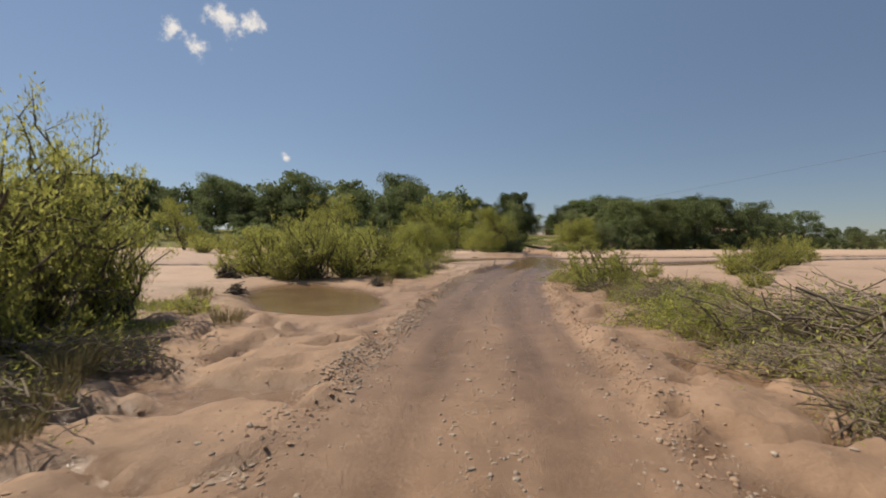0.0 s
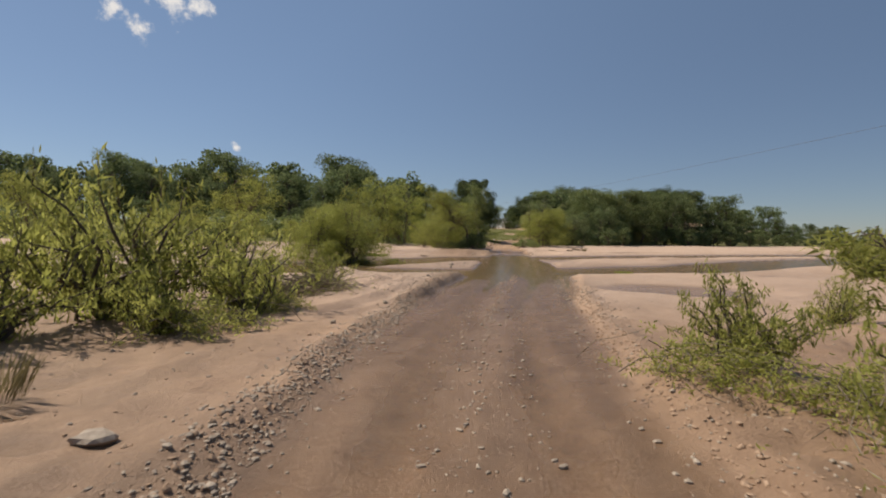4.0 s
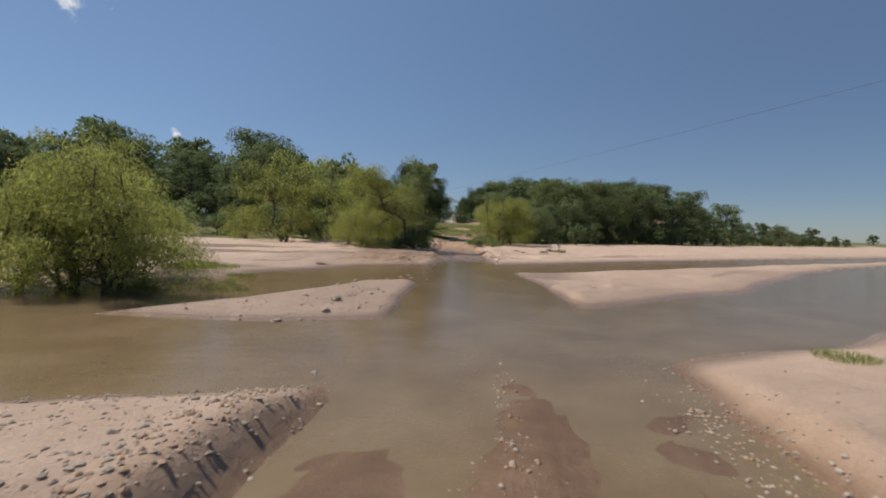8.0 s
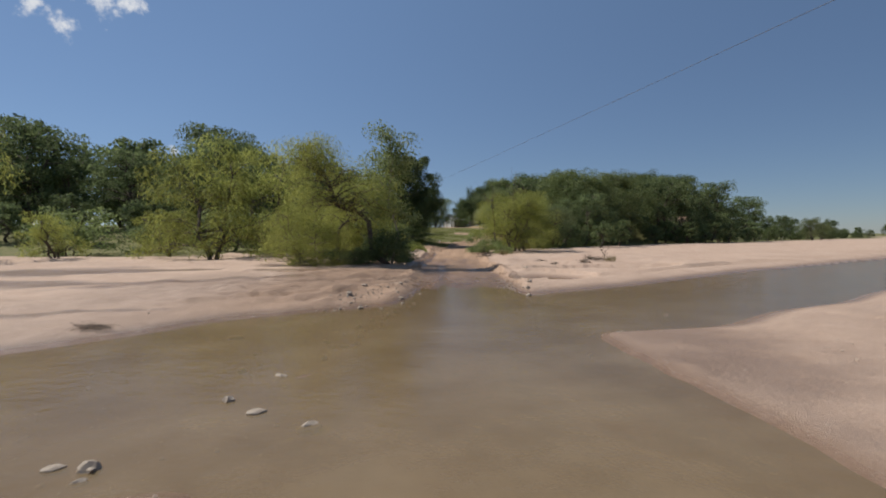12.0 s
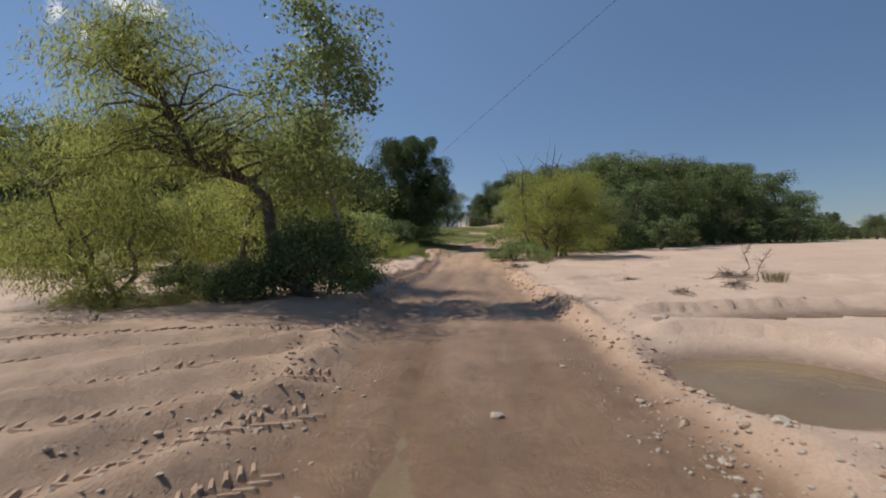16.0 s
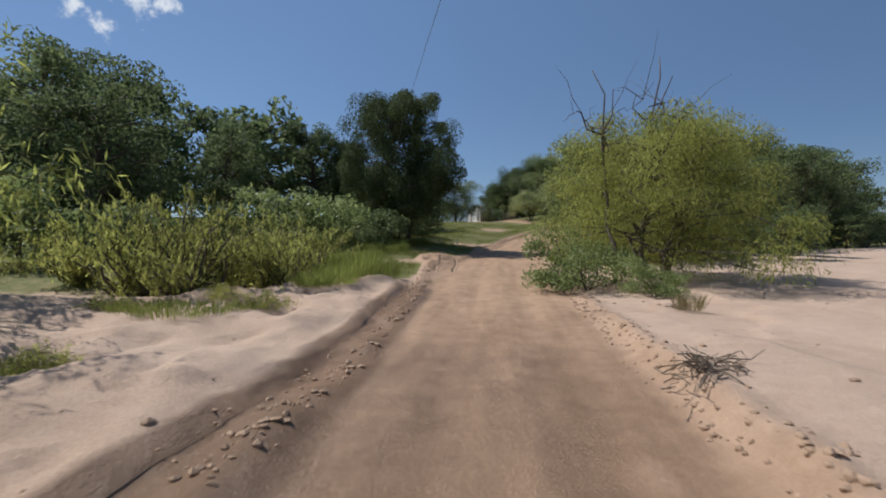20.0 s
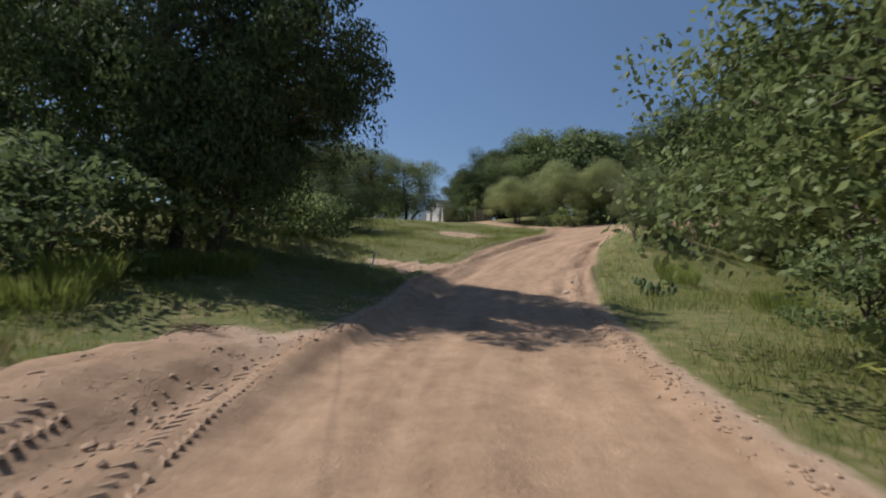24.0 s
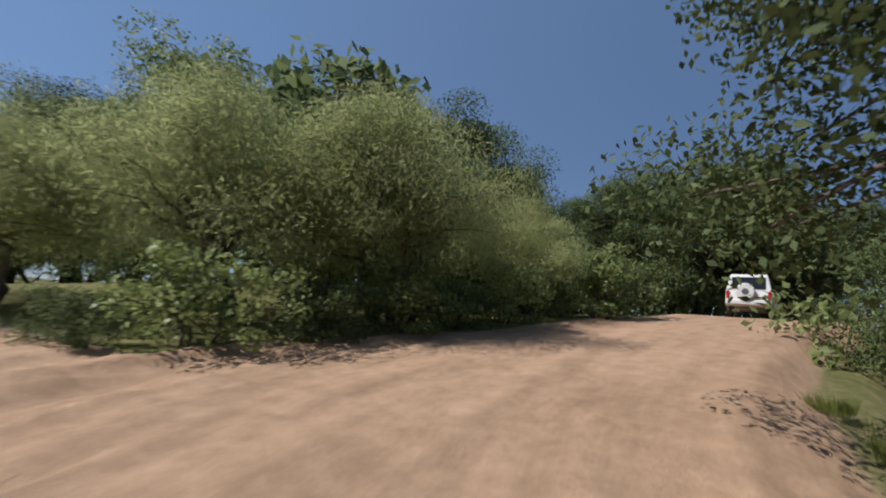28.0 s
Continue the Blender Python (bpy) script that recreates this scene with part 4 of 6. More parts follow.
# the big willow that leans over the track, the poplar behind it and the growth at its foot
hero = tree("leaning_willow", 207, 9.2, 4.5, "dome", M_WILLOW, 18000, (0.20, "willow"), "large leaning willow with thin feathery yellow-green leaves", G_WIL, lean=(-4.0, 0.8), bare=0.30, stems=1, clumps=90, clump_r=0.235, limbs=True, girth=0.62)
settle(hero, 15.6, 77.4, 0.84, 0.0)
poplar = tree("river_poplar", 211, 9.6, 1.9, "tall", M_POPLAR, 7500, (0.15, "poplar"), "tall slender poplar with round pale leaves beside the willow", "poplars", bare=0.30, stems=1, clumps=44, clump_r=0.42, limbs=True, girth=0.24, wood_mat=M_PALEBARK)
settle(poplar, 15.9, 78.8, 0.86, 0.0)
foot = tree("foot_bush", 215, 2.6, 1.9, "bush", M_BROAD, 9000, (0.13, "broad"), "dark broadleaf creeper smothering the foot of the willow", "bushes of the bank", bare=0.03, stems=4, clumps=40, clump_r=0.3)
settle(foot, 15.3, 78.0, 0.85, 0.0), put(foot, 13.8, 77.2, 0.5, 2.0), put(foot, 16.4, 79.8, 0.7, 3.0), put(foot, 12.6, 77.8, 0.45, 4.0)
low = tree("low_willow", 219, 3.8, 3.0, "dome", M_WILLOW, 14000, (0.18, "willow"), "low bright yellow-green willow bent over the sand", G_WIL, lean=(-0.6, -0.2), bare=0.15, stems=3, clumps=46, clump_r=0.23, limbs=True)
settle(low, 11.2, 77.4, 0.82, 0.0), put(hero, 12.2, 83.6, 0.82, 3.0, 1.0, 0.0, L_WIL), put(channel_willow, 13.3, 85.0, 1.3, 0.6), put(channel_willow, 12.2, 88.2, 1.4, 2.6), put(low, 15.0, 83.0, 0.5, 1.0)

# the broad willow across the track, with dead limbs above it and a green bush at its foot
broad_willow = tree("broad_willow", 231, 7.3, 4.6, "dome", M_WILLOW, 40000, (0.21, "willow"), "broad spreading willow with dense olive-yellow feathery leaves", G_WIL, bare=0.08, stems=4, clumps=110, clump_r=0.19, limbs=True)
settle(broad_willow, 32.0, 99.0, 0.95, 0.0)
put(willows[1], 34.4, 102.0, 0.72, 2.5)
snag_a = settle(snag("dead_tree", 241, 8.6, "bare grey dead limbs rising out of the willow", M_BARK, 0.16, 6, (0.8, 0.5), 0.09), 31.6, 99.8, 0.98)
put(snag_a, 29.4, 98.2, 0.86, 2.0), put(snag_a, 33.0, 101.0, 0.92, 4.0)
green_bush = tree("green_bush", 245, 1.9, 1.6, "bush", M_POPLAR, 7000, (0.11, "broad"), "bright green leafy bush under the willow beside the track", "bushes of the bank", bare=0.03, stems=4, clumps=34, clump_r=0.32)
settle(green_bush, 27.9, 97.6, 1.0, 0.0), put(green_bush, 29.4, 95.8, 0.55, 1.0), put(green_bush, 34.6, 108.4, 0.8, 2.0)

# trees of the far bank, nearest first
near_dark = tree("shade_tree", 251, 14.6, 7.0, "round", M_SHADE, 105000, (0.21, "broad"), "tall dark green shade tree beside the track", G_DARK, bare=0.12, stems=2, clumps=140, clump_r=0.175, limbs=True)
settle(near_dark, 25.2, 126.2, 0.60, 0.0, 1.65), put(near_dark, 21.4, 141.0, 0.62, 1.3, 1.2), put(near_dark, 67.4, 140.8, 0.8, 3.6)
for k, far in enumerate(fars):
    settle(far, -60.0 + 40 * k, 190.0 + 6 * k, 1.0, k)
settle(darks[0], 16.4, 143.0, 0.85, 0.0), settle(darks[1], 10.0, 134.0, 0.72, 1.0), settle(darks[2], 5.0, 120.0, 0.84, 2.0), settle(darks[3], -2.0, 125.0, 1.08, 0.5)
for k, (x, y, s) in enumerate([(6.6, 148.0, 0.72), (-3.0, 138.0, 0.95), (-8.0, 128.0, 0.85), (-6.0, 140.0, 1.0), (-15.0, 132.0, 0.9), (-22.0, 135.0, 0.92), (-18.0, 144.0, 1.05), (-30.0, 136.0, 0.95), (-38.0, 139.0, 0.95), (-34.0, 148.0, 1.05), (-47.0, 140.0, 0.95), (-56.0, 142.0, 0.95), (-52.0, 152.0, 1.05), (-66.0, 144.0, 0.98), (-77.0, 146.0, 1.0), (-90.0, 148.0, 1.0), (-104.0, 148.0, 1.0), (-120.0, 150.0, 1.05), (-140.0, 150.0, 1.05), (-162.0, 150.0, 1.1)]):
    put(darks[k % 4], x, y, s * 1.17, 1.7 * k)
for k, (x, y, s) in enumerate([(47.0, 117.5, 0.66), (52.0, 121.0, 0.7), (81.0, 143.5, 0.85), (89.0, 146.0, 0.9), (97.0, 159.0, 0.85), (104.0, 156.0, 0.95), (113.0, 160.0, 0.95), (123.0, 178.0, 0.8), (134.0, 186.0, 0.85), (146.0, 194.0, 0.8), (158.0, 200.0, 0.85), (172.0, 208.0, 0.8), (188.0, 216.0, 0.8), (206.0, 226.0, 0.8)]):
    put(darks[(k + 1) % 4], x, y, s * 1.15, 2.3 * k), put(fars[k % 3], x + 2.5, y - 5.5, 0.28, 1.1 * k)
settle(thickets[0], 23.4, 121.6, 0.9, 0.0), settle(thickets[1], 16.5, 120.0, 1.25, 0.6)
for k, (x, y, s) in enumerate([(13.0, 117.0, 1.15), (20.0, 120.4, 0.9), (20.4, 126.0, 0.8), (24.4, 125.2, 0.7), (25.0, 130.6, 0.8), (26.2, 134.4, 0.8), (10.0, 112.0, 1.1), (6.0, 108.0, 1.0), (22.0, 119.4, 0.55), (2.0, 111.0, 1.2), (-6.0, 110.0, 1.2), (-13.0, 108.0, 1.2), (-21.0, 105.0, 1.2), (-30.0, 103.0, 1.2), (-40.0, 101.0, 1.3), (-52.0, 100.0, 1.3), (-66.0, 98.0, 1.4), (-82.0, 96.0, 1.4), (28.6, 137.0, 0.8), (26.0, 142.0, 1.0), (31.0, 147.0, 0.9), (55.6, 134.2, 0.85), (57.2, 135.8, 0.9), (56.4, 130.4, 1.4), (58.4, 133.2, 1.5), (59.0, 137.0, 1.6), (47.0, 168.0, 0.7), (52.0, 170.0, 1.0), (56.0, 168.5, 1.1), (62.0, 165.0, 1.2), (66.0, 166.0, 1.2), (71.0, 164.0, 1.2), (76.0, 162.0, 1.2), (82.0, 160.0, 1.2), (88.0, 158.0, 1.3), (26.0, 165.0, 1.2), (31.0, 168.0, 1.1), (35.0, 174.0, 1.1), (21.0, 160.0, 1.2), (39.0, 180.0, 1.0), (54.0, 164.0, 0.7), (60.0, 162.6, 0.7), (65.0, 160.4, 0.7), (69.0, 160.0, 0.8), (42.0, 119.0, 0.9), (40.0, 114.0, 1.0), (44.0, 113.0, 1.2), (69.6, 146.2, 1.0), (75.0, 147.0, 1.1)]):
    put(thickets[k % 2], x, y, s, 0.9 * k)
settle(olives[0], 39.8, 169.2, 0.98, 0.0), settle(olives[1], 46.8, 134.6, 0.5, 1.0), settle(olives[2], 166.0, 179.0, 0.92, 2.0)
for k, (x, y, s) in enumerate([(29.2, 149.0, 0.84), (34.2, 166.6, 0.92), (35.4, 172.0, 1.15), (26.6, 158.0, 0.95), (46.2, 172.6, 0.7), (31.0, 169.0, 1.2), (49.8, 137.4, 0.55), (51.6, 131.6, 0.6), (42.5, 113.0, 0.8), (53.0, 172.0, 1.1), (50.0, 170.0, 0.8), (174.0, 184.0, 0.8)]):
    put(olives[k % 3], x, y, s, 2.1 * k)
verge_tree = tree("verge_tree", 257, 7.6, 3.5, "round", M_VERGE, 21000, (0.15, "broad"), "leafy green tree with small round leaves overhanging the track", G_DARK, bare=0.28, stems=1, clumps=70, clump_r=0.24, limbs=True, girth=0.55)
settle(verge_tree, 37.7, 114.8, 1.12, 0.0), put(channel_willow, 36.6, 108.2, 1.7, 2.6), put(willows[2], 42.0, 115.0, 1.2, 3.0)
for k, (x, y, s) in enumerate([(59.5, 130.5, 1.45), (66.4, 137.0, 1.6), (74.0, 142.6, 1.6), (57.2, 170.0, 1.3), (62.6, 170.4, 1.35), (52.4, 128.0, 1.5), (55.4, 133.6, 1.4)]):
    put(verge_tree, x, y, s, 1.9 * k + 0.7, 1.0, 0.0, L_DARK)
# pepper trees and dark crowns round the bend
pepper = tree("pepper_tree", 261, 7.6, 4.8, "dome", M_PEPPER, 64000, (0.20, "willow"), "pale green pepper tree with weeping branches beside the bend", "pepper trees", bare=0.30, stems=3, clumps=90, clump_r=0.24, limbs=True)
settle(pepper, 54.4, 158.4, 0.97, 0.0), put(pepper, 59.4, 157.8, 0.95, 2.0), put(pepper, 64.0, 158.2, 0.66, 4.0), put(pepper, 50.6, 161.4, 0.72, 1.0)
for k, (x, y, s) in enumerate([(51.6, 156.8, 0.5), (53.6, 156.2, 0.6), (56.0, 156.0, 0.62), (58.0, 156.0, 0.6), (60.4, 156.0, 0.66), (62.8, 156.2, 0.6), (65.4, 156.4, 0.6), (68.4, 156.2, 0.7)]):
    put(thickets[k % 2], x, y, s * 0.78, 1.3 * k)
put(shrub_pale, 66.6, 155.2, 0.9, 1.0)
bend_tree = tree("bend_tree", 263, 10.6, 5.0, "round", M_SHADE, 150000, (0.115, "broad"), "dense dark green round tree on the bank above the bend", G_DARK, bare=0.37, stems=2, clumps=190, clump_r=0.19, limbs=True)
settle(bend_tree, 56.8, 141.1, 1.12, 0.0), put(bend_tree, 25.0, 130.0, 0.6, 0.8), put(bend_tree, 69.0, 142.0, 0.8, 2.2)
for k, (x, y, s) in enumerate([(57.4, 141.4, 0.9), (61.0, 142.8, 0.8), (67.6, 145.0, 0.85)]):
    put(foot, x, y, s * 0.8, 1.7 * k)
for k, (x, y, s) in enumerate([(65.0, 173.0, 1.0), (54.0, 174.0, 0.7), (50.2, 173.0, 0.5), (76.0, 172.0, 0.9), (70.0, 168.0, 0.75), (58.0, 182.0, 0.95), (50.0, 178.0, 0.55), (75.0, 166.0, 0.7), (80.0, 162.0, 0.7), (88.0, 160.0, 0.75), (84.0, 158.5, 0.7), (94.0, 158.0, 0.8)]):
    put(bend_tree, x, y, s * 1.25, 1.1 * k)
rng_b = np.random.default_rng(7)
for k in range(52):
    u = 62.0 + 4.6 * k + rng_b.uniform(-2, 2)
    put(fars[k % 3], u, 103 + (3.0 + rng_b.uniform(-2, 6) + 0.5 * (u - 30)) / 0.866, rng_b.uniform(0.18, 0.42), rng_b.uniform(0, 6))
for k in range(22):
    put(fars[k % 3], 10.0 - 6.4 * k + rng_b.uniform(-2, 2), 146 + rng_b.uniform(-3, 9), rng_b.uniform(1.0, 1.25), rng_b.uniform(0, 6))
    put(fars[(k + 1) % 3], 0.0 - 6.0 * k + rng_b.uniform(-2, 2), 124 + rng_b.uniform(-3, 3), rng_b.uniform(0.36, 0.5), rng_b.uniform(0, 6))
for k in range(14):
    put(fars[k % 3], 62.0 + 9.0 * k + rng_b.uniform(-2, 2), 166 + 5.4 * k + rng_b.uniform(-3, 3), rng_b.uniform(0.7, 0.85), rng_b.uniform(0, 6))
for k in range(34):
    u, v = rng_b.uniform(-170, 240), rng_b.uniform(75, 190)
    x, y = 30 + u * 0.866 - v * 0.5, 103 + u * 0.5 + v * 0.866
    if y > 168:
        put(fars[k % 3], x, y, rng_b.uniform(0.85, 1.2), rng_b.uniform(0, 6))
for k in range(34):
    a, dist = rng_b.uniform(0.35, 1.45), rng_b.uniform(360, 680)
    put(fars[k % 3], 20 + dist * math.sin(a), 70 + dist * math.cos(a), rng_b.uniform(0.6, 0.95), rng_b.uniform(0, 6))


# ---- built things ----
def part(name, bm_or_mesh, material, parent, label=""):
    if isinstance(bm_or_mesh, bmesh.types.BMesh):
        me = bpy.data.meshes.new(name)
        bm_or_mesh.to_mesh(me)
        bm_or_mesh.free()
    else:
        me = bm_or_mesh
    me.materials.append(material)
    ob = new(name, me)
    ob.parent = parent
    if label:
        ob["label"] = label
    return ob


def box(sx, sy, sz, x=0, y=0, z=0, bevel=0.0, rot=None):
    bm = bmesh.new()
    m = Matrix.Translation((x, y, z)) @ (rot or Matrix.Identity(4)) @ Matrix.Diagonal((sx, sy, sz, 1))
    bmesh.ops.create_cube(bm, size=1, matrix=m)
    if bevel:
        bmesh.ops.bevel(bm, geom=bm.edges[:], offset=bevel, segments=2, affect="EDGES", profile=0.5)
    return bm


def disc(r, depth, x, y, z, axis="X", segs=24, bevel=0.0):
    bm = bmesh.new()
    rot = {"X": Matrix.Rotation(math.pi / 2, 4, "Y"), "Y": Matrix.Rotation(math.pi / 2, 4, "X"), "Z": Matrix.Identity(4)}[axis]
    bmesh.ops.create_cone(bm, cap_ends=True, segments=segs, radius1=r, radius2=r, depth=depth, matrix=Matrix.Translation((x, y, z)) @ rot)
    if bevel:
        edges = [e for e in bm.edges if len(e.link_faces) == 2 and any(len(f.verts) > 4 for f in e.link_faces)]
        bmesh.ops.bevel(bm, geom=edges, offset=bevel, segments=3, affect="EDGES", profile=0.5)
    for f in bm.faces:
        f.smooth = len(f.verts) == 4
    return bm


def extrude_profile(points, half, taper=None):
    """A body from a side profile (y, z), with the width at each point."""
    bm = bmesh.new()
    a = [bm.verts.new((-(taper(y, z) if taper else half), y, z)) for y, z in points]
    b = [bm.verts.new(((taper(y, z) if taper else half), y, z)) for y, z in points]
    bm.faces.new(a[::-1]), bm.faces.new(b)
    for i in range(len(points)):
        j = (i + 1) % len(points)
        bm.faces.new((a[i], a[j], b[j], b[i]))
    bmesh.ops.recalc_face_normals(bm, faces=bm.faces[:])
    return bm


M_PAINT = grainy("dusty_silver_white_paint", (0.55, 0.54, 0.52), (0.70, 0.69, 0.67), 2.0, 30, 0.35, 0.05, 0.002, 0.0)
M_GLASSDARK, _n, _l, _p = shader("dark_car_glass")
_p.inputs["Base Color"].default_value, _p.inputs["Roughness"].default_value = (0.012, 0.015, 0.018, 1), 0.05
M_RUBBER = grainy("dusty_rubber", (0.02, 0.02, 0.02), (0.055, 0.048, 0.04), 8, 60, 0.85, 0.3, 0.004)
M_TRIM = grainy("grey_plastic_trim", (0.06, 0.06, 0.06), (0.11, 0.105, 0.10), 5, 60, 0.6, 0.1, 0.002)
M_RIM = grainy("alloy_rim", (0.35, 0.35, 0.34), (0.5, 0.5, 0.49), 6, 40, 0.4, 0.05, 0.002, 0.7)
M_REDLAMP, _n, _l, _p = shader("red_lamp_lens")
_p.inputs["Base Color"].default_value, _p.inputs["Roughness"].default_value = (0.35, 0.02, 0.015, 1), 0.2
M_PLATE = grainy("yellowed_plate", (0.55, 0.47, 0.22), (0.66, 0.58, 0.30), 5, 40, 0.5, 0.05, 0.002)


def off_roader():
    car = tagged(new("off_road_car"), "dusty silver-white off-road car with a spare wheel behind", "car")
    width = lambda y, z: 0.87 if z < 1.05 else 0.87 - 0.17 * (z - 1.05) / 0.78  # noqa: E731
    arch = lambda cy, n=7: [(cy - 0.42 * math.cos(math.pi * k / n), 0.40 + 0.42 * math.sin(math.pi * k / n)) for k in range(n + 1)]  # noqa: E731
    lower = [(-2.25, 0.45)] + arch(-1.35) + arch(1.30) + [(2.20, 0.45), (2.24, 0.80), (2.15, 0.98), (1.15, 1.05), (-2.22, 1.05), (-2.27, 0.75)]
    body = part("body", extrude_profile(lower, 0.87), M_PAINT, car)
    mod = body.modifiers.new("edge", "BEVEL")
    mod.width, mod.segments, mod.limit_method = 0.035, 2, "ANGLE"
    upper = [(1.15, 1.04), (0.45, 1.72), (0.25, 1.80), (-1.95, 1.82), (-2.06, 1.76), (-2.20, 1.04)]
    cabin = part("cabin", extrude_profile(upper, 0.8, width), M_PAINT, car)
    mod = cabin.modifiers.new("edge", "BEVEL")
    mod.width, mod.segments, mod.limit_method = 0.04, 2, "ANGLE"
    lean = Matrix.Rotation(radians(-10.5), 4, "X")
    part("rear_window", box(1.26, 0.012, 0.52, 0, -2.155, 1.42, 0.004, lean), M_GLASSDARK, car)
    for sgn in (-1, 1):
        side = Matrix.Rotation(radians(sgn * -12.2), 4, "Y")
        for name, y0, ln in (("quarter_window", -1.52, 0.78), ("rear_side_window", -0.58, 0.86), ("front_side_window", 0.30, 0.72)):
            part(name, box(0.012, ln, 0.46, sgn * 0.792, y0, 1.41, 0.004, side), M_GLASSDARK, car)
        part("tail_lamp", box(0.13, 0.04, 0.34, sgn * 0.78, -2.265, 0.88, 0.012), M_REDLAMP, car, "red tail lamp")
        part("wing_mirror", box(0.20, 0.10, 0.16, sgn * 1.0, 0.72, 1.15, 0.03), M_TRIM, car)
        part("roof_rail", box(0.035, 1.7, 0.035, sgn * 0.60, -0.85, 1.86, 0.01), M_TRIM, car)
        for y0 in (-1.5, -0.2):
            part("rail_foot", box(0.045, 0.08, 0.06, sgn * 0.60, y0, 1.83, 0.01), M_TRIM, car)
        part("side_step", box(0.10, 1.6, 0.05, sgn * 0.86, -0.05, 0.42, 0.015), M_TRIM, car)
        part("mud_flap", box(0.24, 0.02, 0.24, sgn * 0.72, -1.82, 0.34, 0.005), M_RUBBER, car)
    part("windscreen", box(1.30, 0.012, 0.80, 0, 0.815, 1.385, 0.004, Matrix.Rotation(radians(-44.5 + 90 - 90), 4, "X") @ Matrix.Rotation(radians(90), 4, "X") @ Matrix.Rotation(radians(-90), 4, "X")), M_GLASSDARK, car)
    part("rear_bumper", box(1.72, 0.20, 0.22, 0, -2.32, 0.56, 0.05), M_PAINT, car)
    part("front_bumper", box(1.72, 0.20, 0.24, 0, 2.27, 0.56, 0.05), M_TRIM, car)
    spare = part("spare_wheel_cover", disc(0.36, 0.22, -0.10, -2.40, 1.02, "Y", 32, 0.05), M_PAINT, car, "white moulded spare wheel cover")
    part("cover_rim", disc(0.13, 0.03, -0.10, -2.52, 1.02, "Y", 20, 0.008), M_TRIM, spare)
    part("number_plate", box(0.44, 0.015, 0.11, 0.42, -2.295, 0.78, 0.004), M_PLATE, car, "yellow plate with a plain dark bar")
    part("plate_bar", box(0.34, 0.006, 0.05, 0.42, -2.306, 0.78), M_TRIM, car)
    for sx in (-1, 1):
        for y0 in (-1.35, 1.30):
            wheel = part("wheel", disc(0.37, 0.24, sx * 0.76, y0, 0.37, "X", 28, 0.05), M_RUBBER, car)
            part("rim", disc(0.22, 0.03, sx * 0.875, y0, 0.37, "X", 20, 0.008), M_RIM, wheel)
    return car


lead = off_roader()
lead.matrix_basis = pose(77.0, 153.6, level(77.0, 153.6), 0, 0, -77)

# the white shed by the farm gate
M_WHITE = grainy("white_limewash", (0.52, 0.50, 0.45), (0.78, 0.76, 0.71), 1.5, 20, 0.85, 0.25, 0.01)
M_TIN = grainy("weathered_roof_sheet", (0.36, 0.35, 0.34), (0.56, 0.55, 0.53), 1.2, 14, 0.55, 0.2, 0.01, 0.3)
M_BLACKHOLE = grainy("dark_opening_boards", (0.03, 0.026, 0.022), (0.07, 0.06, 0.05), 3, 20, 0.9)
M_POST = grainy("grey_fence_timber", (0.16, 0.13, 0.10), (0.34, 0.29, 0.235), 4, 30, 0.9, 0.5, 0.01)


def gable_shed():
    root = tagged(new("farm_shed"), "small white gabled farm shed with a pale sheet roof", "shed")
    w, ln, eave, ridge = 1.75, 4.4, 2.2, 3.45
    bm = bmesh.new()
    prof = [(-w, 0.0), (w, 0.0), (w, eave), (0.0, ridge), (-w, eave)]
    a = [bm.verts.new((x, 0.0, z)) for x, z in prof]
    b = [bm.verts.new((x, ln, z)) for x, z in prof]
    bm.faces.new(a), bm.faces.new(b[::-1])
    for i in range(5):
        j = (i + 1) % 5
        bm.faces.new((a[i], b[i], b[j], a[j]))
    bmesh.ops.recalc_face_normals(bm, faces=bm.faces[:])
    part("wall", bm, M_WHITE, root)
    ang = math.atan2(ridge - eave, w)
    for sgn in (-1, 1):
        slope = math.hypot(w, ridge - eave) + 0.28
        bm = bmesh.new()
        n = 18
        rows = []
        for k in range(2 * n + 1):
            y = -0.2 + (ln + 0.4) * k / (2 * n)
            rows.append([bm.verts.new((sgn * t, y, ridge + 0.05 - abs(t) * math.tan(ang) + 0.03 * (k % 2))) for t in (0.0, slope * math.cos(ang))])
        for p, q in zip(rows[:-1], rows[1:]):
            bm.faces.new((p[0], p[1], q[1], q[0]))
        bmesh.ops.solidify(bm, geom=bm.faces[:], thickness=0.03)
        part("roof", bm, M_TIN, root, "ribbed pale metal roof sheet")
    part("door", box(1.2, 0.05, 1.75, 0.25, -0.03, 0.875, 0.01), M_PALEWHITE, root)
    for x in (-0.55, 1.35):
        part("doorpost", box(0.14, 0.10, 2.05, x - 0.2, -0.06, 1.02, 0.01), M_POST, root)
    part("loft_hatch", box(0.34, 0.04, 0.7, 0.0, -0.025, 2.62, 0.01), M_BLACKHOLE, root)
    part("lean_to", box(1.5, 3.2, 1.9, w + 0.78, 2.2, 0.95, 0.02), M_BLACKHOLE, root, "dark timber lean-to")
    return root


M_PALEWHITE = grainy("chalk_white_door", (0.66, 0.65, 0.62), (0.82, 0.81, 0.78), 2, 20, 0.8)
shed = gable_shed()
shed.matrix_basis = pose(46.4, 183.2, level(46.4, 183.2) + 0.2, 0, 0, -58)
plinth = tagged(new("shed_plinth", None), "low earth plinth under the white shed", "plinth")
part("slab", box(6.4, 6.0, 1.4, 0.6, 2.3, -0.66, 0.1), M_CLOD, plinth)
plinth.matrix_basis = shed.matrix_basis.copy()


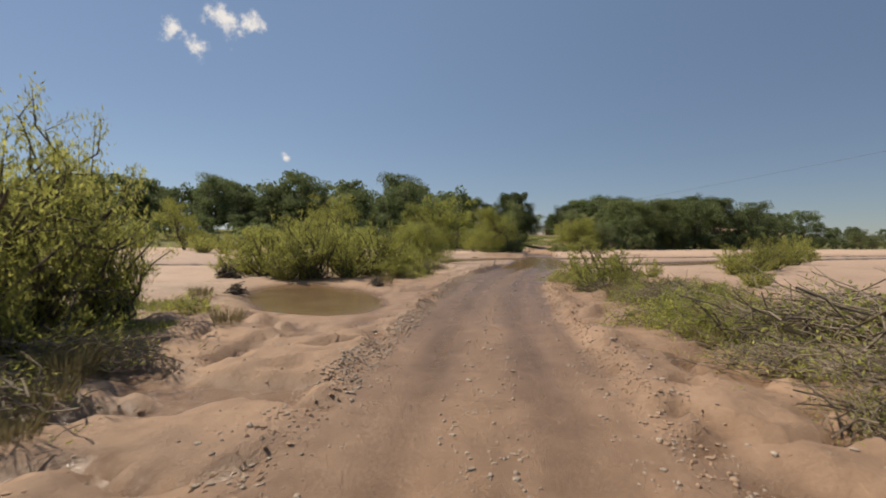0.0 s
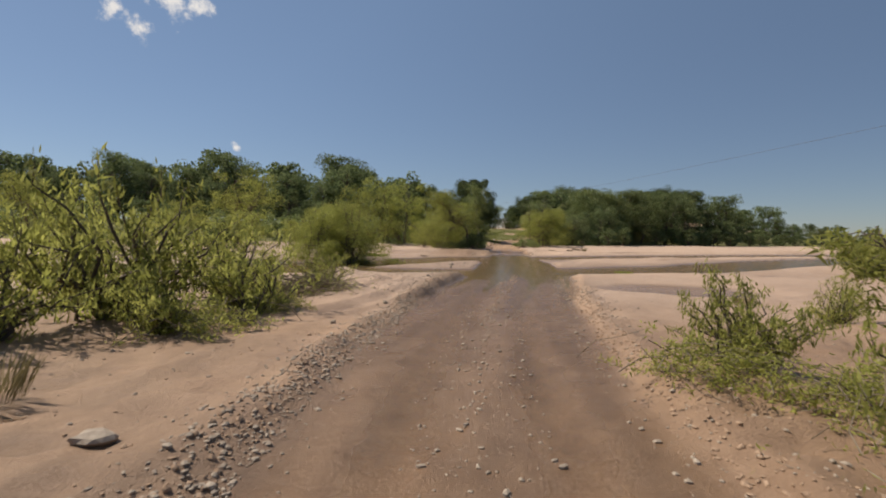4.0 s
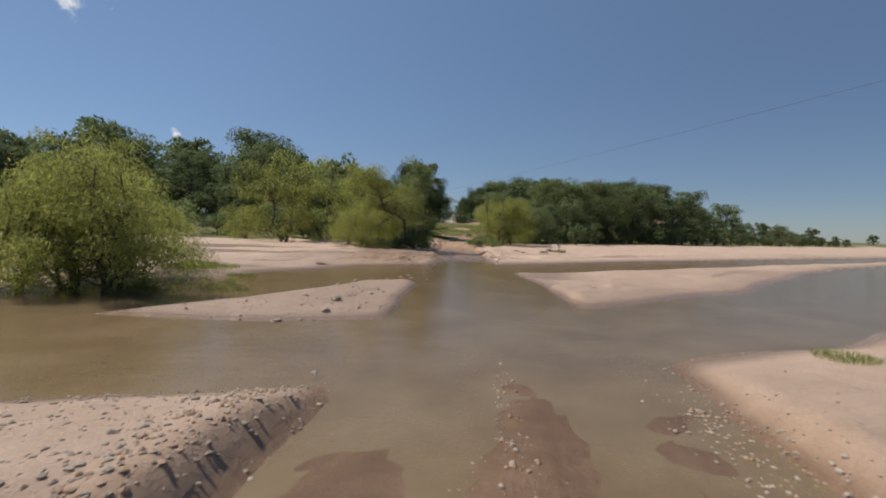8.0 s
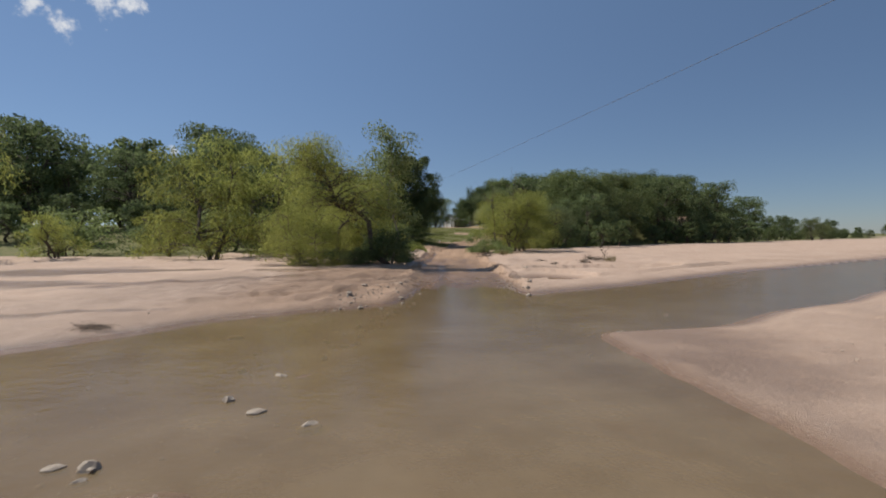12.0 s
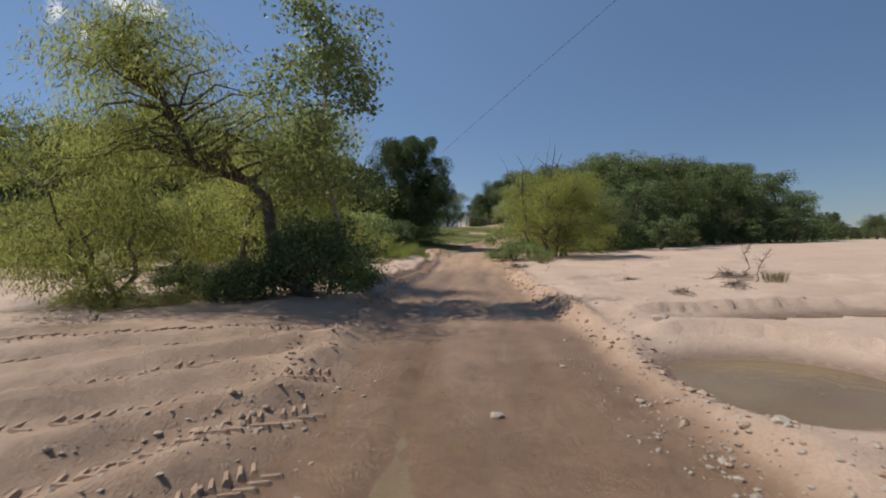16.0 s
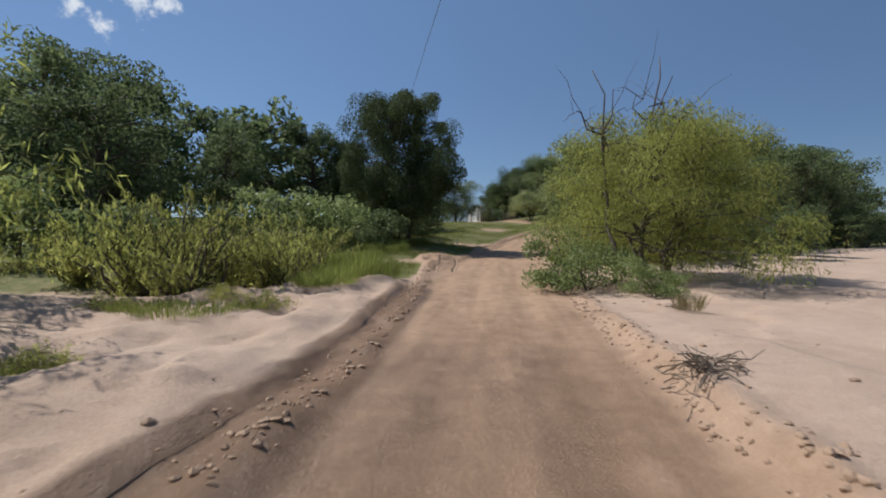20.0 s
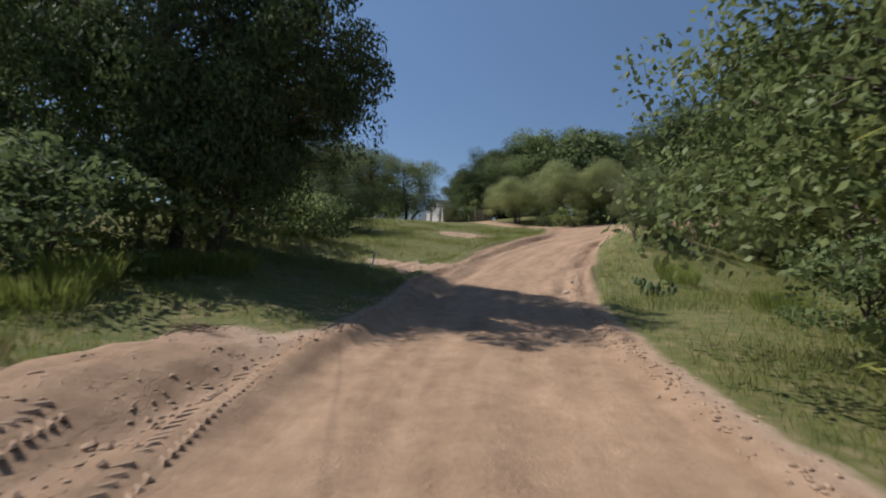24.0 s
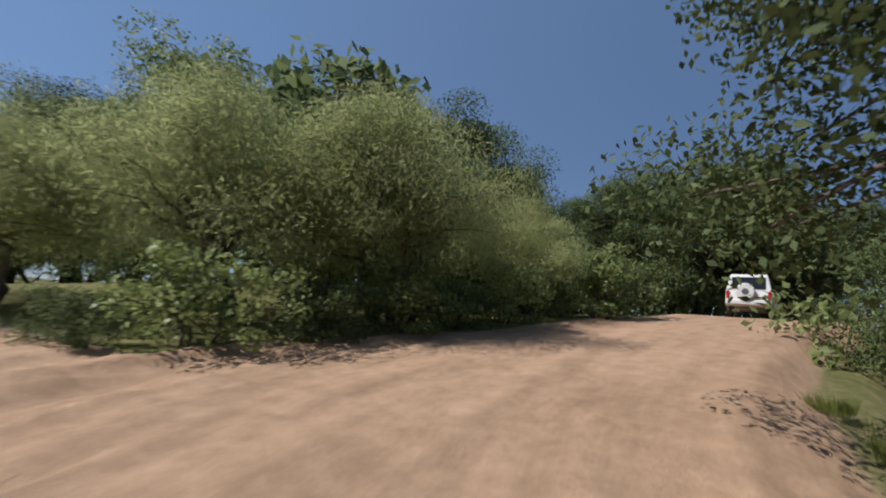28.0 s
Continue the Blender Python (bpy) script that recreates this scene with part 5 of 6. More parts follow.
def rail_fence(x0, y0, x1, y1, posts, rails, label, high=1.2):
    root = tagged(new("timber_fence"), label, "fence", "farm fences")
    a, b = Vector((x0, y0, level(x0, y0))), Vector((x1, y1, level(x1, y1)))
    root.matrix_basis = Matrix.Translation(a)
    ang = math.atan2(y1 - y0, x1 - x0)
    for k in range(posts):
        p = (b - a) * (k / (posts - 1))
        p.z = level(a.x + p.x, a.y + p.y) - a.z
        part("post", box(0.13, 0.13, high + 0.3, p.x, p.y, p.z + high / 2, 0.015), M_POST, root)
    ln, mid = (b - a).to_2d().length, (b - a) / 2
    for k in range(rails):
        z = 0.25 + k * (high - 0.25) / max(1, rails - 1)
        tilt = Matrix.Rotation(ang, 4, "Z") @ Matrix.Rotation(-math.atan2(b.z - a.z, ln), 4, "Y")
        part("rail", box(ln, 0.05, 0.14, mid.x, mid.y, mid.z + z, 0.01, tilt), M_POST, root)
    return root


rail_fence(47.2, 166.4, 49.0, 165.6, 3, 4, "pale timber rail gate and posts beside the lane")
rail_fence(41.0, 181.0, 45.0, 183.0, 5, 4, "weathered timber paling next to the shed")
rail_fence(30.0, 172.5, 38.0, 176.5, 6, 3, "low weathered post and rail fence under the trees", 1.0)
gate = tagged(new("rusty_gate"), "rust-orange steel farm gate beside the shed", "gate")
M_RUST = grainy("rusty_orange_steel", (0.22, 0.08, 0.03), (0.42, 0.17, 0.06), 6, 40, 0.8, 0.3, 0.005)
for k in range(5):
    part("bar", box(2.6, 0.04, 0.04, 0, 0, 0.25 + 0.27 * k, 0.008), M_RUST, gate)
for k in (-1.3, 0.0, 1.3):
    part("upright", box(0.05, 0.05, 1.3, k, 0, 0.72, 0.008), M_RUST, gate)
gate.matrix_basis = pose(42.6, 178.6, level(42.6, 178.6) - 0.02, 0, 0, 20)

# a short white stake in the grass
stake = tagged(new("marker_stake"), "short white-painted wooden stake leaning in the grass", "stake")
part("shaft", box(0.07, 0.05, 0.62, 0, 0, 0.27, 0.008), M_PALEWHITE, stake)
part("cap", box(0.085, 0.065, 0.05, 0, 0, 0.60, 0.01), M_PALEWHITE, stake)
stake.matrix_basis = pose(31.1, 130.5, level(31.1, 130.5), 4, 12, 15)

# the telephone wire along the crossing
wire_pts = [(18.6, -45.0, 7.2), (19.6, 0.0, 5.9), (20.9, 50.0, 5.9), (22.4, 100.0, 7.2), (24.6, 128.0, 7.9), (26.5, 150.4, 8.5)]
curve = bpy.data.curves.new("telephone_wire", "CURVE")
curve.dimensions, curve.bevel_depth, curve.resolution_u = "3D", 0.006, 12
spl = curve.splines.new("NURBS")
spl.points.add(len(wire_pts) - 1)
for pt, p in zip(spl.points, wire_pts):
    pt.co = (*p, 1)
spl.order_u, spl.use_endpoint_u = 4, True
curve.materials.append(M_TRIM)
tagged(new("telephone_wire", curve), "thin dark telephone wire strung high across the river bed", "wire")

# the timber pole that carries the wire
M_POLE = grainy("tarred_pole", (0.03, 0.027, 0.024), (0.085, 0.075, 0.065), 3, 40, 0.9)
telephone_pole = tagged(new("telephone_pole"), "leaning dark timber telephone pole among the bank trees", "pole")
pole_wood = Wood()
pole_wood.tube([(0, 0, -0.3), (0.12, 0, 4.0), (0.3, 0, 8.4)], [0.15, 0.13, 0.10], 10)
pole_shaft = new("shaft", pole_wood.mesh("shaft", M_POLE))
pole_shaft.parent = telephone_pole
part("crossarm", box(1.1, 0.09, 0.11, 0.28, 0.0, 7.9, 0.01), M_POLE, telephone_pole)
for px_ in (-0.15, 0.7):
    part("insulator", box(0.07, 0.07, 0.14, px_, 0.0, 8.02, 0.02), M_PALEWHITE, telephone_pole)
telephone_pole.matrix_basis = pose(26.2, 150.4, level(26.2, 150.4), 0, 0, 20) @ Matrix.Diagonal((0.78, 0.78, 0.78, 1))


# ---- brush, stones, cactus, grass ----
heap = twig_heap("brush_heap", 301, 190, 1.6, 1.1, 0.75, 1.8, M_DRYTWIG, "grey heap of flood-broken twigs and dry reeds", 0.013, M_SHRUB, 1500, "flood debris", 1.0)
settle(heap, 6.9, 8.7, 1.15, 0.6)
put(heap, 5.7, 7.0, 0.6, 2.4), put(heap, 7.8, 7.0, 1.2, 1.2), put(heap, 9.0, 9.8, 1.2, 2.2), put(heap, 5.0, 4.7, 0.55, 1.0), put(heap, 6.4, 5.2, 0.8, 2.6), put(heap, -4.7, 7.4, 0.6, 0.9), put(heap, -4.3, 5.2, 0.6, 2.1), put(heap, 8.4, 15.4, 0.8, 0.9), put(heap, 6.8, 13.4, 0.6, 2.9), put(heap, 1.0, 31.6, 0.72, 0.2), put(heap, -0.4, 30.2, 0.85, 1.4), put(heap, 6.9, 18.3, 0.62, 1.9)
green_heap = twig_heap("leafy_brush", 305, 64, 1.3, 0.9, 0.7, 1.3, M_DRYTWIG, "flood-flattened shrub still in green leaf", 0.009, M_SHRUB, 2500, "flood debris")
settle(green_heap, 5.2, 10.2, 0.95, 0.0)
for x, y, s, a in ((6.4, 11.6, 1.1, 1.0), (5.8, 9.0, 0.85, 2.0), (7.8, 12.6, 1.0, 0.3), (7.6, 20.6, 0.85, 0.5), (6.6, 21.6, 0.8, 2.5), (8.0, 18.0, 0.7, 1.3), (7.9, 16.9, 0.7, 4.0), (9.4, 14.6, 0.8, 3.0), (6.6, 14.4, 0.8, 1.2), (8.6, 16.2, 0.9, 0.2), (2.4, 50.4, 0.8, 2.2), (-0.2, 25.6, 0.9, 0.8), (0.8, 28.2, 0.6, 2.0), (-7.2, 11.2, 0.9, 1.0), (-5.4, 12.6, 0.7, 2.0), (4.4, 50.6, 0.75, 0.5), (2.2, 49.8, 0.7, 1.5), (-8.6, 24.4, 0.5, 1.0), (11.6, 76.4, 0.75, 0.3), (12.6, 77.0, 0.6, 1.4), (10.6, 77.0, 0.6, 2.0), (13.4, 78.0, 0.6, 3.0), (16.4, 97.6, 0.7, 0.4), (18.6, 94.2, 0.6, 1.0), (16.8, 89.2, 0.45, 2.0), (14.6, 90.4, 0.6, 0.4), (13.0, 88.0, 0.6, 1.4), (17.6, 95.2, 0.5, 2.4), (15.4, 94.6, 0.6, 3.4), (12.0, 93.0, 0.7, 0.8)):
    put(green_heap, x, y, s, a)
drift = twig_heap("driftwood_tangle", 309, 60, 1.1, 0.5, 0.32, 1.3, M_DRYTWIG, "low tangle of grey driftwood on the sand", 0.016, None, 0, "flood debris", 1.0)
settle(drift, 24.7, 87.8, 0.62, 0.5)
for x, y, s, a in ((29.4, 79.6, 1.2, 0.2), (27.6, 77.4, 0.9, 0.8), (25.2, 76.6, 0.7, 1.2), (28.2, 93.2, 0.5, 1.7), (21.8, 72.6, 0.3, 0.9), (26.4, 81.0, 0.5, 0.2), (10.2, 84.4, 0.9, 0.4), (12.4, 83.2, 0.8, 2.0), (7.4, 60.4, 0.5, 0.1), (14.0, 84.6, 1.3, 0.6), (13.6, 86.4, 1.1, 1.4), (27.0, 117.8, 0.6, 0.4), (54.4, 143.6, 1.3, 0.4), (51.6, 142.2, 0.7, 0.2)):
    put(drift, x, y, s, a)
bent_shrub = tree("bent_shrub", 331, 2.4, 0.75, "tall", M_SHRUB, 2600, (0.10, "feather"), "dark wind-bent shrub with yellow-green tips on the sand", G_SHRUB, lean=(-1.0, 0.25), bare=0.25, stems=5, clumps=44, clump_r=0.20, limbs=True)
settle(bent_shrub, 7.9, 19.4, 1.0, 0.0), put(bent_shrub, 8.9, 20.3, 0.6, 0.3)
# dark wood tangles; the one at (-1.4, 21.0) only fills a dark spot
root_ball = twig_heap("root_ball", 335, 70, 0.35, 0.3, 0.55, 0.6, M_BARK, "small dark tangle of bare wood stuck in the sand", 0.02, None, 0, "flood debris")
settle(root_ball, -8.3, 23.6, 1.3), put(root_ball, -6.0, 17.9, 0.7, 1.0), put(root_ball, -1.4, 21.0, 0.6, 2.0), put(root_ball, 0.3, 26.4, 0.5, 3.0)
reed = snag("bent_reed_shrub", 313, 1.9, "dark wind-bent shrub with dry seed heads on the sand", M_BARK, 0.28, 9, (-0.7, 0.3), 0.03)
settle(reed, 8.9, 20.4), put(reed, 30.4, 80.0, 0.7, 1.0), put(reed, 29.8, 79.0, 0.6, 3.0), put(reed, 9.6, 21.2, 0.7, 2.0), put(reed, -8.4, 23.9, 0.5, 1.0)
log = snag("fallen_branch", 317, 3.4, "fallen grey branch lying on the sand under the willow", M_PALEBARK, 0.2, 5, (0.4, 0.2), 0.07)
log.matrix_basis = Matrix.Translation((13.2, 84.0, level(13.2, 84.0) + 0.12)) @ Matrix.Rotation(-0.9, 4, "Z") @ Matrix.Rotation(1.36, 4, "X")
pale_tree = snag("bare_thorn", 321, 4.2, "pale leaning thorn tree with half-bare branches", M_PALEBARK, 0.42, 10, (-1.7, 0.5), 0.07)
settle(pale_tree, 46.4, 134.2, 0.8), put(pale_tree, 47.0, 131.4, 0.6, 2.0)


def pebble_mesh(rng, n=1):
    bm = bmesh.new()
    bmesh.ops.create_icosphere(bm, subdivisions=n, radius=1.0)
    sx, sy, sz = rng.uniform(0.7, 1.3), rng.uniform(0.6, 1.1), rng.uniform(0.45, 0.75)
    for v in bm.verts:
        v.co *= 1 + rng.normal() * 0.13
        v.co = Vector((v.co.x * sx, v.co.y * sy, v.co.z * sz))
    for f in bm.faces:
        f.smooth = False
    return bm


rng_s = np.random.default_rng(401)
stone_meshes = []
for k in range(5):
    me = bpy.data.meshes.new("stone")
    b_ = pebble_mesh(rng_s, 2)
    b_.to_mesh(me), b_.free()
    me.materials.append(M_STONE)
    stone_meshes.append(me)


def stone(x, y, r, k=0, label="pale river stone half sunk in the sand"):
    ob = tagged(new("stone", stone_meshes[k % 5]), label, "stone", "river stones")
    ob.matrix_basis = Matrix.Translation((x, y, level(x, y) + r * 0.2)) @ Matrix.Rotation(k * 1.7, 4, "Z") @ Matrix.Diagonal((r, r, r, 1))
    return ob


for k, (x, y, r) in enumerate([(0.4, 21.0, 0.16), (7.67, 47.0, 0.17), (7.19, 41.0, 0.14), (11.05, 54.9, 0.11), (11.6, 54.4, 0.12), (11.2, 56.4, 0.10), (9.9, 53.8, 0.11), (8.6, 53.0, 0.12), (17.6, 69.3, 0.07), (6.9, 52.2, 0.09), (7.9, 51.4, 0.10), (9.2, 53.0, 0.08), (4.2, 49.0, 0.09), (21.6, 72.4, 0.17), (37.5, 125.9, 0.16), (31.05, 107.0, 0.22), (31.35, 106.7, 0.17), (48.55, 140.6, 0.2), (6.4, 45.0, 0.09), (7.4, 45.6, 0.10), (6.9, 48.0, 0.08), (6.0, 44.2, 0.09), (31.2, 107.4, 0.2), (30.9, 107.0, 0.15), (9.0, 49.6, 0.10), (8.3, 50.4, 0.08), (10.6, 57.2, 0.09), (12.6, 64.2, 0.13), (13.2, 66.0, 0.12), (13.9, 66.6, 0.10), (12.8, 62.8, 0.09), (19.2, 66.4, 0.11), (18.7, 65.4, 0.12), (19.6, 68.0, 0.09), (18.3, 64.4, 0.10), (10.1, 60.0, 0.12), (3.1, 29.2, 0.08), (2.0, 26.4, 0.08), (46.0, 137.6, 0.12), (38.8, 127.8, 0.12)]):
    stone(x, y, r, k)


rng_r = np.random.default_rng(431)
for k in range(30):
    u = (k + 0.5) / 30
    stone(11.9 + 2.9 * u + rng_r.normal() * 0.35, 57.6 + 9.2 * u + rng_r.normal() * 0.4, float(rng_r.uniform(0.04, 0.10)), k)
for k, (x, y, r) in enumerate([(10.7, 55.4, 0.10), (9.6, 53.9, 0.09), (9.9, 53.6, 0.06), (17.5, 62.7, 0.06), (20.1, 60.1, 0.08), (16.0, 56.6, 0.06), (8.7, 48.5, 0.09), (9.1, 49.0, 0.07), (16.7, 50.0, 0.07), (5.0, 36.4, 0.10)]):
    stone(x, y, r, k + 2)


def scatter(name, label, spots, sizes, material, seed, category):
    """Many low stones or clods as one object."""
    rng = np.random.default_rng(seed)
    base = []
    for _ in range(4):
        b = pebble_mesh(rng, 1)
        base.append((np.array([v.co[:] for v in b.verts]), [tuple(v.index for v in f.verts) for f in b.faces]))
        b.free()
    V, F_, off = [], [], 0
    z = ground_z(spots[:, 0], spots[:, 1])
    for i, (x, y) in enumerate(spots):
        v, f = base[i % 4]
        a = rng.uniform(0, 6.28)
        c, s_ = math.cos(a), math.sin(a)
        w = v @ np.array([[c, s_, 0], [-s_, c, 0], [0, 0, 1]]) * sizes[i] + np.array([x, y, z[i] + sizes[i] * 0.15])
        V.append(w)
        F_ += [tuple(q + off for q in t) for t in f]
        off += len(v)
    me = bpy.data.meshes.new(name)
    me.from_pydata(np.concatenate(V).tolist(), [], F_)
    me.materials.append(material)
    return tagged(new(name, me), label, category, kind="stuff")


def beside_road(n, y0, y1, lo, hi, seed, sides=(-1, 1)):
    rng = np.random.default_rng(seed)
    sel = np.where((CY >= y0) & (CY <= y1))[0]
    k = rng.choice(sel, n)
    half = np.interp(CY[k], [-20, 14, 28, 38, 56, 64, 72, 80, 96, 104, 112, 122, 135, 142, 150], [1.7, 1.7, 2.1, 2.3, 2.2, 1.85, 1.8, 1.75, 1.9, 2.6, 2.6, 2.3, 2.5, 2.5, 3.2])
    d = (half + rng.uniform(lo, hi, n)) * rng.choice(sides, n)
    j = rng.uniform(-0.3, 0.3, n)
    return np.stack([CX[k] + TY[k] * d + TX[k] * j, CY[k] - TX[k] * d + TY[k] * j], 1)


rg = np.random.default_rng(5)
sp = np.concatenate([beside_road(4200, 0, 40, -0.45, 0.8, 11), beside_road(3600, 6, 30, -0.1, 0.5, 28, (-1,)), beside_road(1500, 0, 30, -2.1, -1.2, 12), beside_road(1500, 0, 40, 0.3, 4.5, 13), beside_road(800, 58, 74, -0.6, 1.4, 14), beside_road(500, 42, 60, -0.5, 3.5, 15, (-1,)), beside_road(260, 36, 60, 0.6, 6.0, 16), beside_road(3600, 30, 41, 0.5, 6.0, 17, (-1,)), beside_road(1600, 30, 42, -0.2, 0.6, 27), beside_road(700, 40, 46, 0.2, 4.5, 18, (-1,)), beside_road(420, 24, 42, -2.25, -1.95, 19)])
scatter("track_gravel", "grey-brown gravel and small stones strewn along the track", sp, rg.lognormal(-4.2, 0.45, len(sp)).clip(0.007, 0.045), M_STONE, 21, "gravel")
sp = np.concatenate([beside_road(700, 0, 40, 0.0, 0.9, 31), beside_road(1500, 68, 121, 0.05, 0.9, 32), beside_road(500, 121, 136, 0.1, 0.6, 33), beside_road(300, 134, 146, 0.6, 2.2, 39, (-1,)), rg.normal((40.4, 147.6), (1.3, 1.1), (420, 2)), beside_road(900, 100, 120, 0.2, 3.4, 34, (-1,)), beside_road(2000, 0, 26, 0.8, 7.5, 35), beside_road(300, 70, 98, 0.8, 7.0, 36), beside_road(500, 28, 42, -2.2, -1.9, 37), beside_road(800, 135, 147, 0.3, 3.6, 38, (1,))])
scatter("earth_clods", "brown earth clods pushed up beside the track", sp, rg.lognormal(-3.65, 0.5, len(sp)).clip(0.012, 0.075) * np.where(sp[:, 1] > 98, 0.7, np.where(sp[:, 1] < 45, 0.55, 0.9)), M_CLOD, 22, "clods")
t_ = rg.uniform(size=(520, 1))
ford = np.concatenate([np.array([[17.5, 63.4]]) + t_ * np.array([[2.0, 5.8]]), np.array([[11.6, 61.4]]) + t_ * np.array([[3.6, 8.2]])]) + rg.normal(size=(1040, 2)) * 0.32
scatter("ford_gravel", "wet grey-brown stones strewn along both edges of the ford", ford, rg.lognormal(-4.0, 0.5, len(ford)).clip(0.008, 0.055), M_STONE, 24, "gravel")
lip = np.concatenate([beside_road(1500, 118, 138, 0.0, 0.5, 43, (1,)), beside_road(1300, 119, 146, 0.0, 1.5, 44, (-1,))])
scatter("track_lip", "pale crumbled earth pushed up along the edges of the climbing track", lip, rg.lognormal(-4.0, 0.45, len(lip)).clip(0.008, 0.038), M_LIP, 25, "clods")
sp_r = np.concatenate([beside_road(3600, 0, 40, 0.0, 0.45, 41), beside_road(1300, 70, 121, 0.15, 0.6, 42)])
scatter("clod_ridge", "ridge of broken earth clods thrown up along the track edge", sp_r, rg.lognormal(-3.15, 0.4, len(sp_r)).clip(0.02, 0.075) * np.where(sp_r[:, 1] < 45, 0.5, 0.8), M_CLOD, 23, "clods")


def tread_marks():
    """Rows of pressed lugs where tyres crossed the soft sand."""
    V, F_ = [], []
    rng = np.random.default_rng(77)
    lines = [((16.0, 71.0), (12.2, 68.5)), ((12.2, 68.5), (8.0, 66.2)), ((15.9, 72.4), (12.6, 69.9)), ((12.6, 69.9), (8.0, 67.8)), ((15.6, 73.2), (9.0, 70.2)), ((15.8, 69.8), (12.9, 67.3)), ((12.9, 67.3), (9.4, 64.8)), ((15.5, 68.6), (13.5, 66.2)), ((15.2, 73.6), (9.6, 72.6)), ((25.6, 106.4), (28.0, 116.6)), ((24.6, 106.0), (26.6, 114.8))]
    for (ax, ay), (bx, by) in lines:
        ln = math.hypot(bx - ax, by - ay)
        ux, uy = (bx - ax) / ln, (by - ay) / ln
        n = int(ln / 0.13)
        t = np.arange(n) * 0.13
        wob = 0.05 * np.sin(t * 0.9)
        for lane in (-0.09, 0.09):
            px, py = ax + ux * t - uy * (wob + lane), ay + uy * t + ux * (wob + lane)
            z = ground_z(px, py)
            for x, y, zz in zip(px, py, z):
                if rng.uniform() < 0.12:
                    continue
                a = math.atan2(uy, ux) + (0.7 if lane > 0 else -0.7) + math.pi / 2
                ca, sa, i = math.cos(a), math.sin(a), len(V)
                h = rng.uniform(0.012, 0.034) * (0.5 if ay > 100 else 1.0)
                for du, dv, dz in ((-0.10, -0.035, -0.02), (0.10, -0.035, -0.02), (0.10, 0.035, -0.02), (-0.10, 0.035, -0.02), (-0.075, -0.012, h), (0.075, -0.012, h), (0.075, 0.012, h), (-0.075, 0.012, h)):
                    V.append((x + du * ca - dv * sa, y + du * sa + dv * ca, zz + dz))
                F_ += [(i, i + 1, i + 5, i + 4), (i + 1, i + 2, i + 6, i + 5), (i + 2, i + 3, i + 7, i + 6), (i + 3, i, i + 4, i + 7), (i + 4, i + 5, i + 6, i + 7)]
    me = bpy.data.meshes.new("tyre_marks")
    me.from_pydata(V, [], F_)
    me.materials.append(M_CLOD)
    return tagged(new("tyre_marks", me), "rows of tyre tread marks pressed into soft sand", "tracks", kind="stuff")


tread_marks()


def prickly_pear(seed, label="clump of grey-green prickly pear cactus in the grass"):
    rng = np.random.default_rng(seed)
    root = tagged(new("prickly_pear"), label, "cactus", "prickly pears")
    for _ in range(13):
        a = rng.uniform(0, 6.28)
        x, y, z = rng.normal() * 0.35, rng.normal() * 0.35, 0.14
        tilt = rng.normal() * 0.25
        for lev in range(rng.integers(1, 4)):
            bm = bmesh.new()
            bmesh.ops.create_uvsphere(bm, u_segments=10, v_segments=6, radius=0.15, matrix=Matrix.Translation((x, y, z)) @ Matrix.Rotation(a, 4, "Z") @ Matrix.Rotation(tilt, 4, "Y") @ Matrix.Diagonal((0.75, 0.16, 1.1, 1)))
            for f in bm.faces:
                f.smooth = True
            part("pad", bm, M_CACTUS, root)
            x, y, z = x + math.cos(a) * 0.10 * rng.normal(), y + math.sin(a) * 0.10 * rng.normal(), z + 0.22
            a += rng.normal() * 0.6
    return root


M_CACTUS = grainy("cactus_pad", (0.07, 0.10, 0.045), (0.16, 0.20, 0.10), 6, 50, 0.6, 0.3, 0.006)
pear = settle(prickly_pear(501), 40.6, 125.2, 0.7)
put(pear, 41.4, 127.4, 0.65, 2.0), put(pear, 43.2, 127.8, 0.6, 4.0), put(pear, 55.6, 160.6, 0.9, 0.7), put(pear, 53.6, 162.2, 0.8, 2.7)

tall_grass = tuft("tall_grass", 511, 700, 0.8, 0.85, M_GRASS, "clump of tall bright green grass beside the track", "grass", "grass clumps")
settle(tall_grass, 20.8, 99.2)
for k, (x, y, s) in enumerate([(20.2, 97.8, 0.8), (21.6, 100.6, 0.9), (21.0, 102.0, 0.9), (19.6, 96.6, 0.6), (20.8, 108.4, 0.8), (22.0, 113.0, 0.7), (23.4, 116.8, 0.75), (24.4, 119.2, 0.8), (21.4, 110.8, 0.8), (19.4, 108.0, 0.9), (24.2, 121.0, 0.9), (22.4, 118.2, 0.8), (33.0, 108.6, 0.7), (34.2, 110.0, 0.7), (33.2, 111.6, 0.6), (35.0, 107.4, 0.8), (43.6, 127.6, 0.9), (44.6, 129.2, 0.9), (42.4, 121.8, 0.9), (26.6, 123.6, 0.8), (25.4, 122.4, 0.8), (32.2, 106.4, 0.5), (58.4, 146.2, 0.4), (56.6, 145.2, 0.4), (60.6, 147.4, 0.4)]):
    put(tall_grass, x, y, s, 1.1 * k)
short_patch = tuft("grass_patch", 517, 900, 0.9, 0.24, M_GRASS, "low green grass patch on the sand", "grass", "grass clumps")
settle(short_patch, 17.4, 92.8), put(short_patch, 3.4, 55.4, 0.9, 0.4), put(short_patch, 2.4, 54.8, 1.0, 1.9), put(short_patch, 2.6, 56.0, 0.8, 3.1), put(short_patch, 4.4, 54.8, 0.6, 5.0)
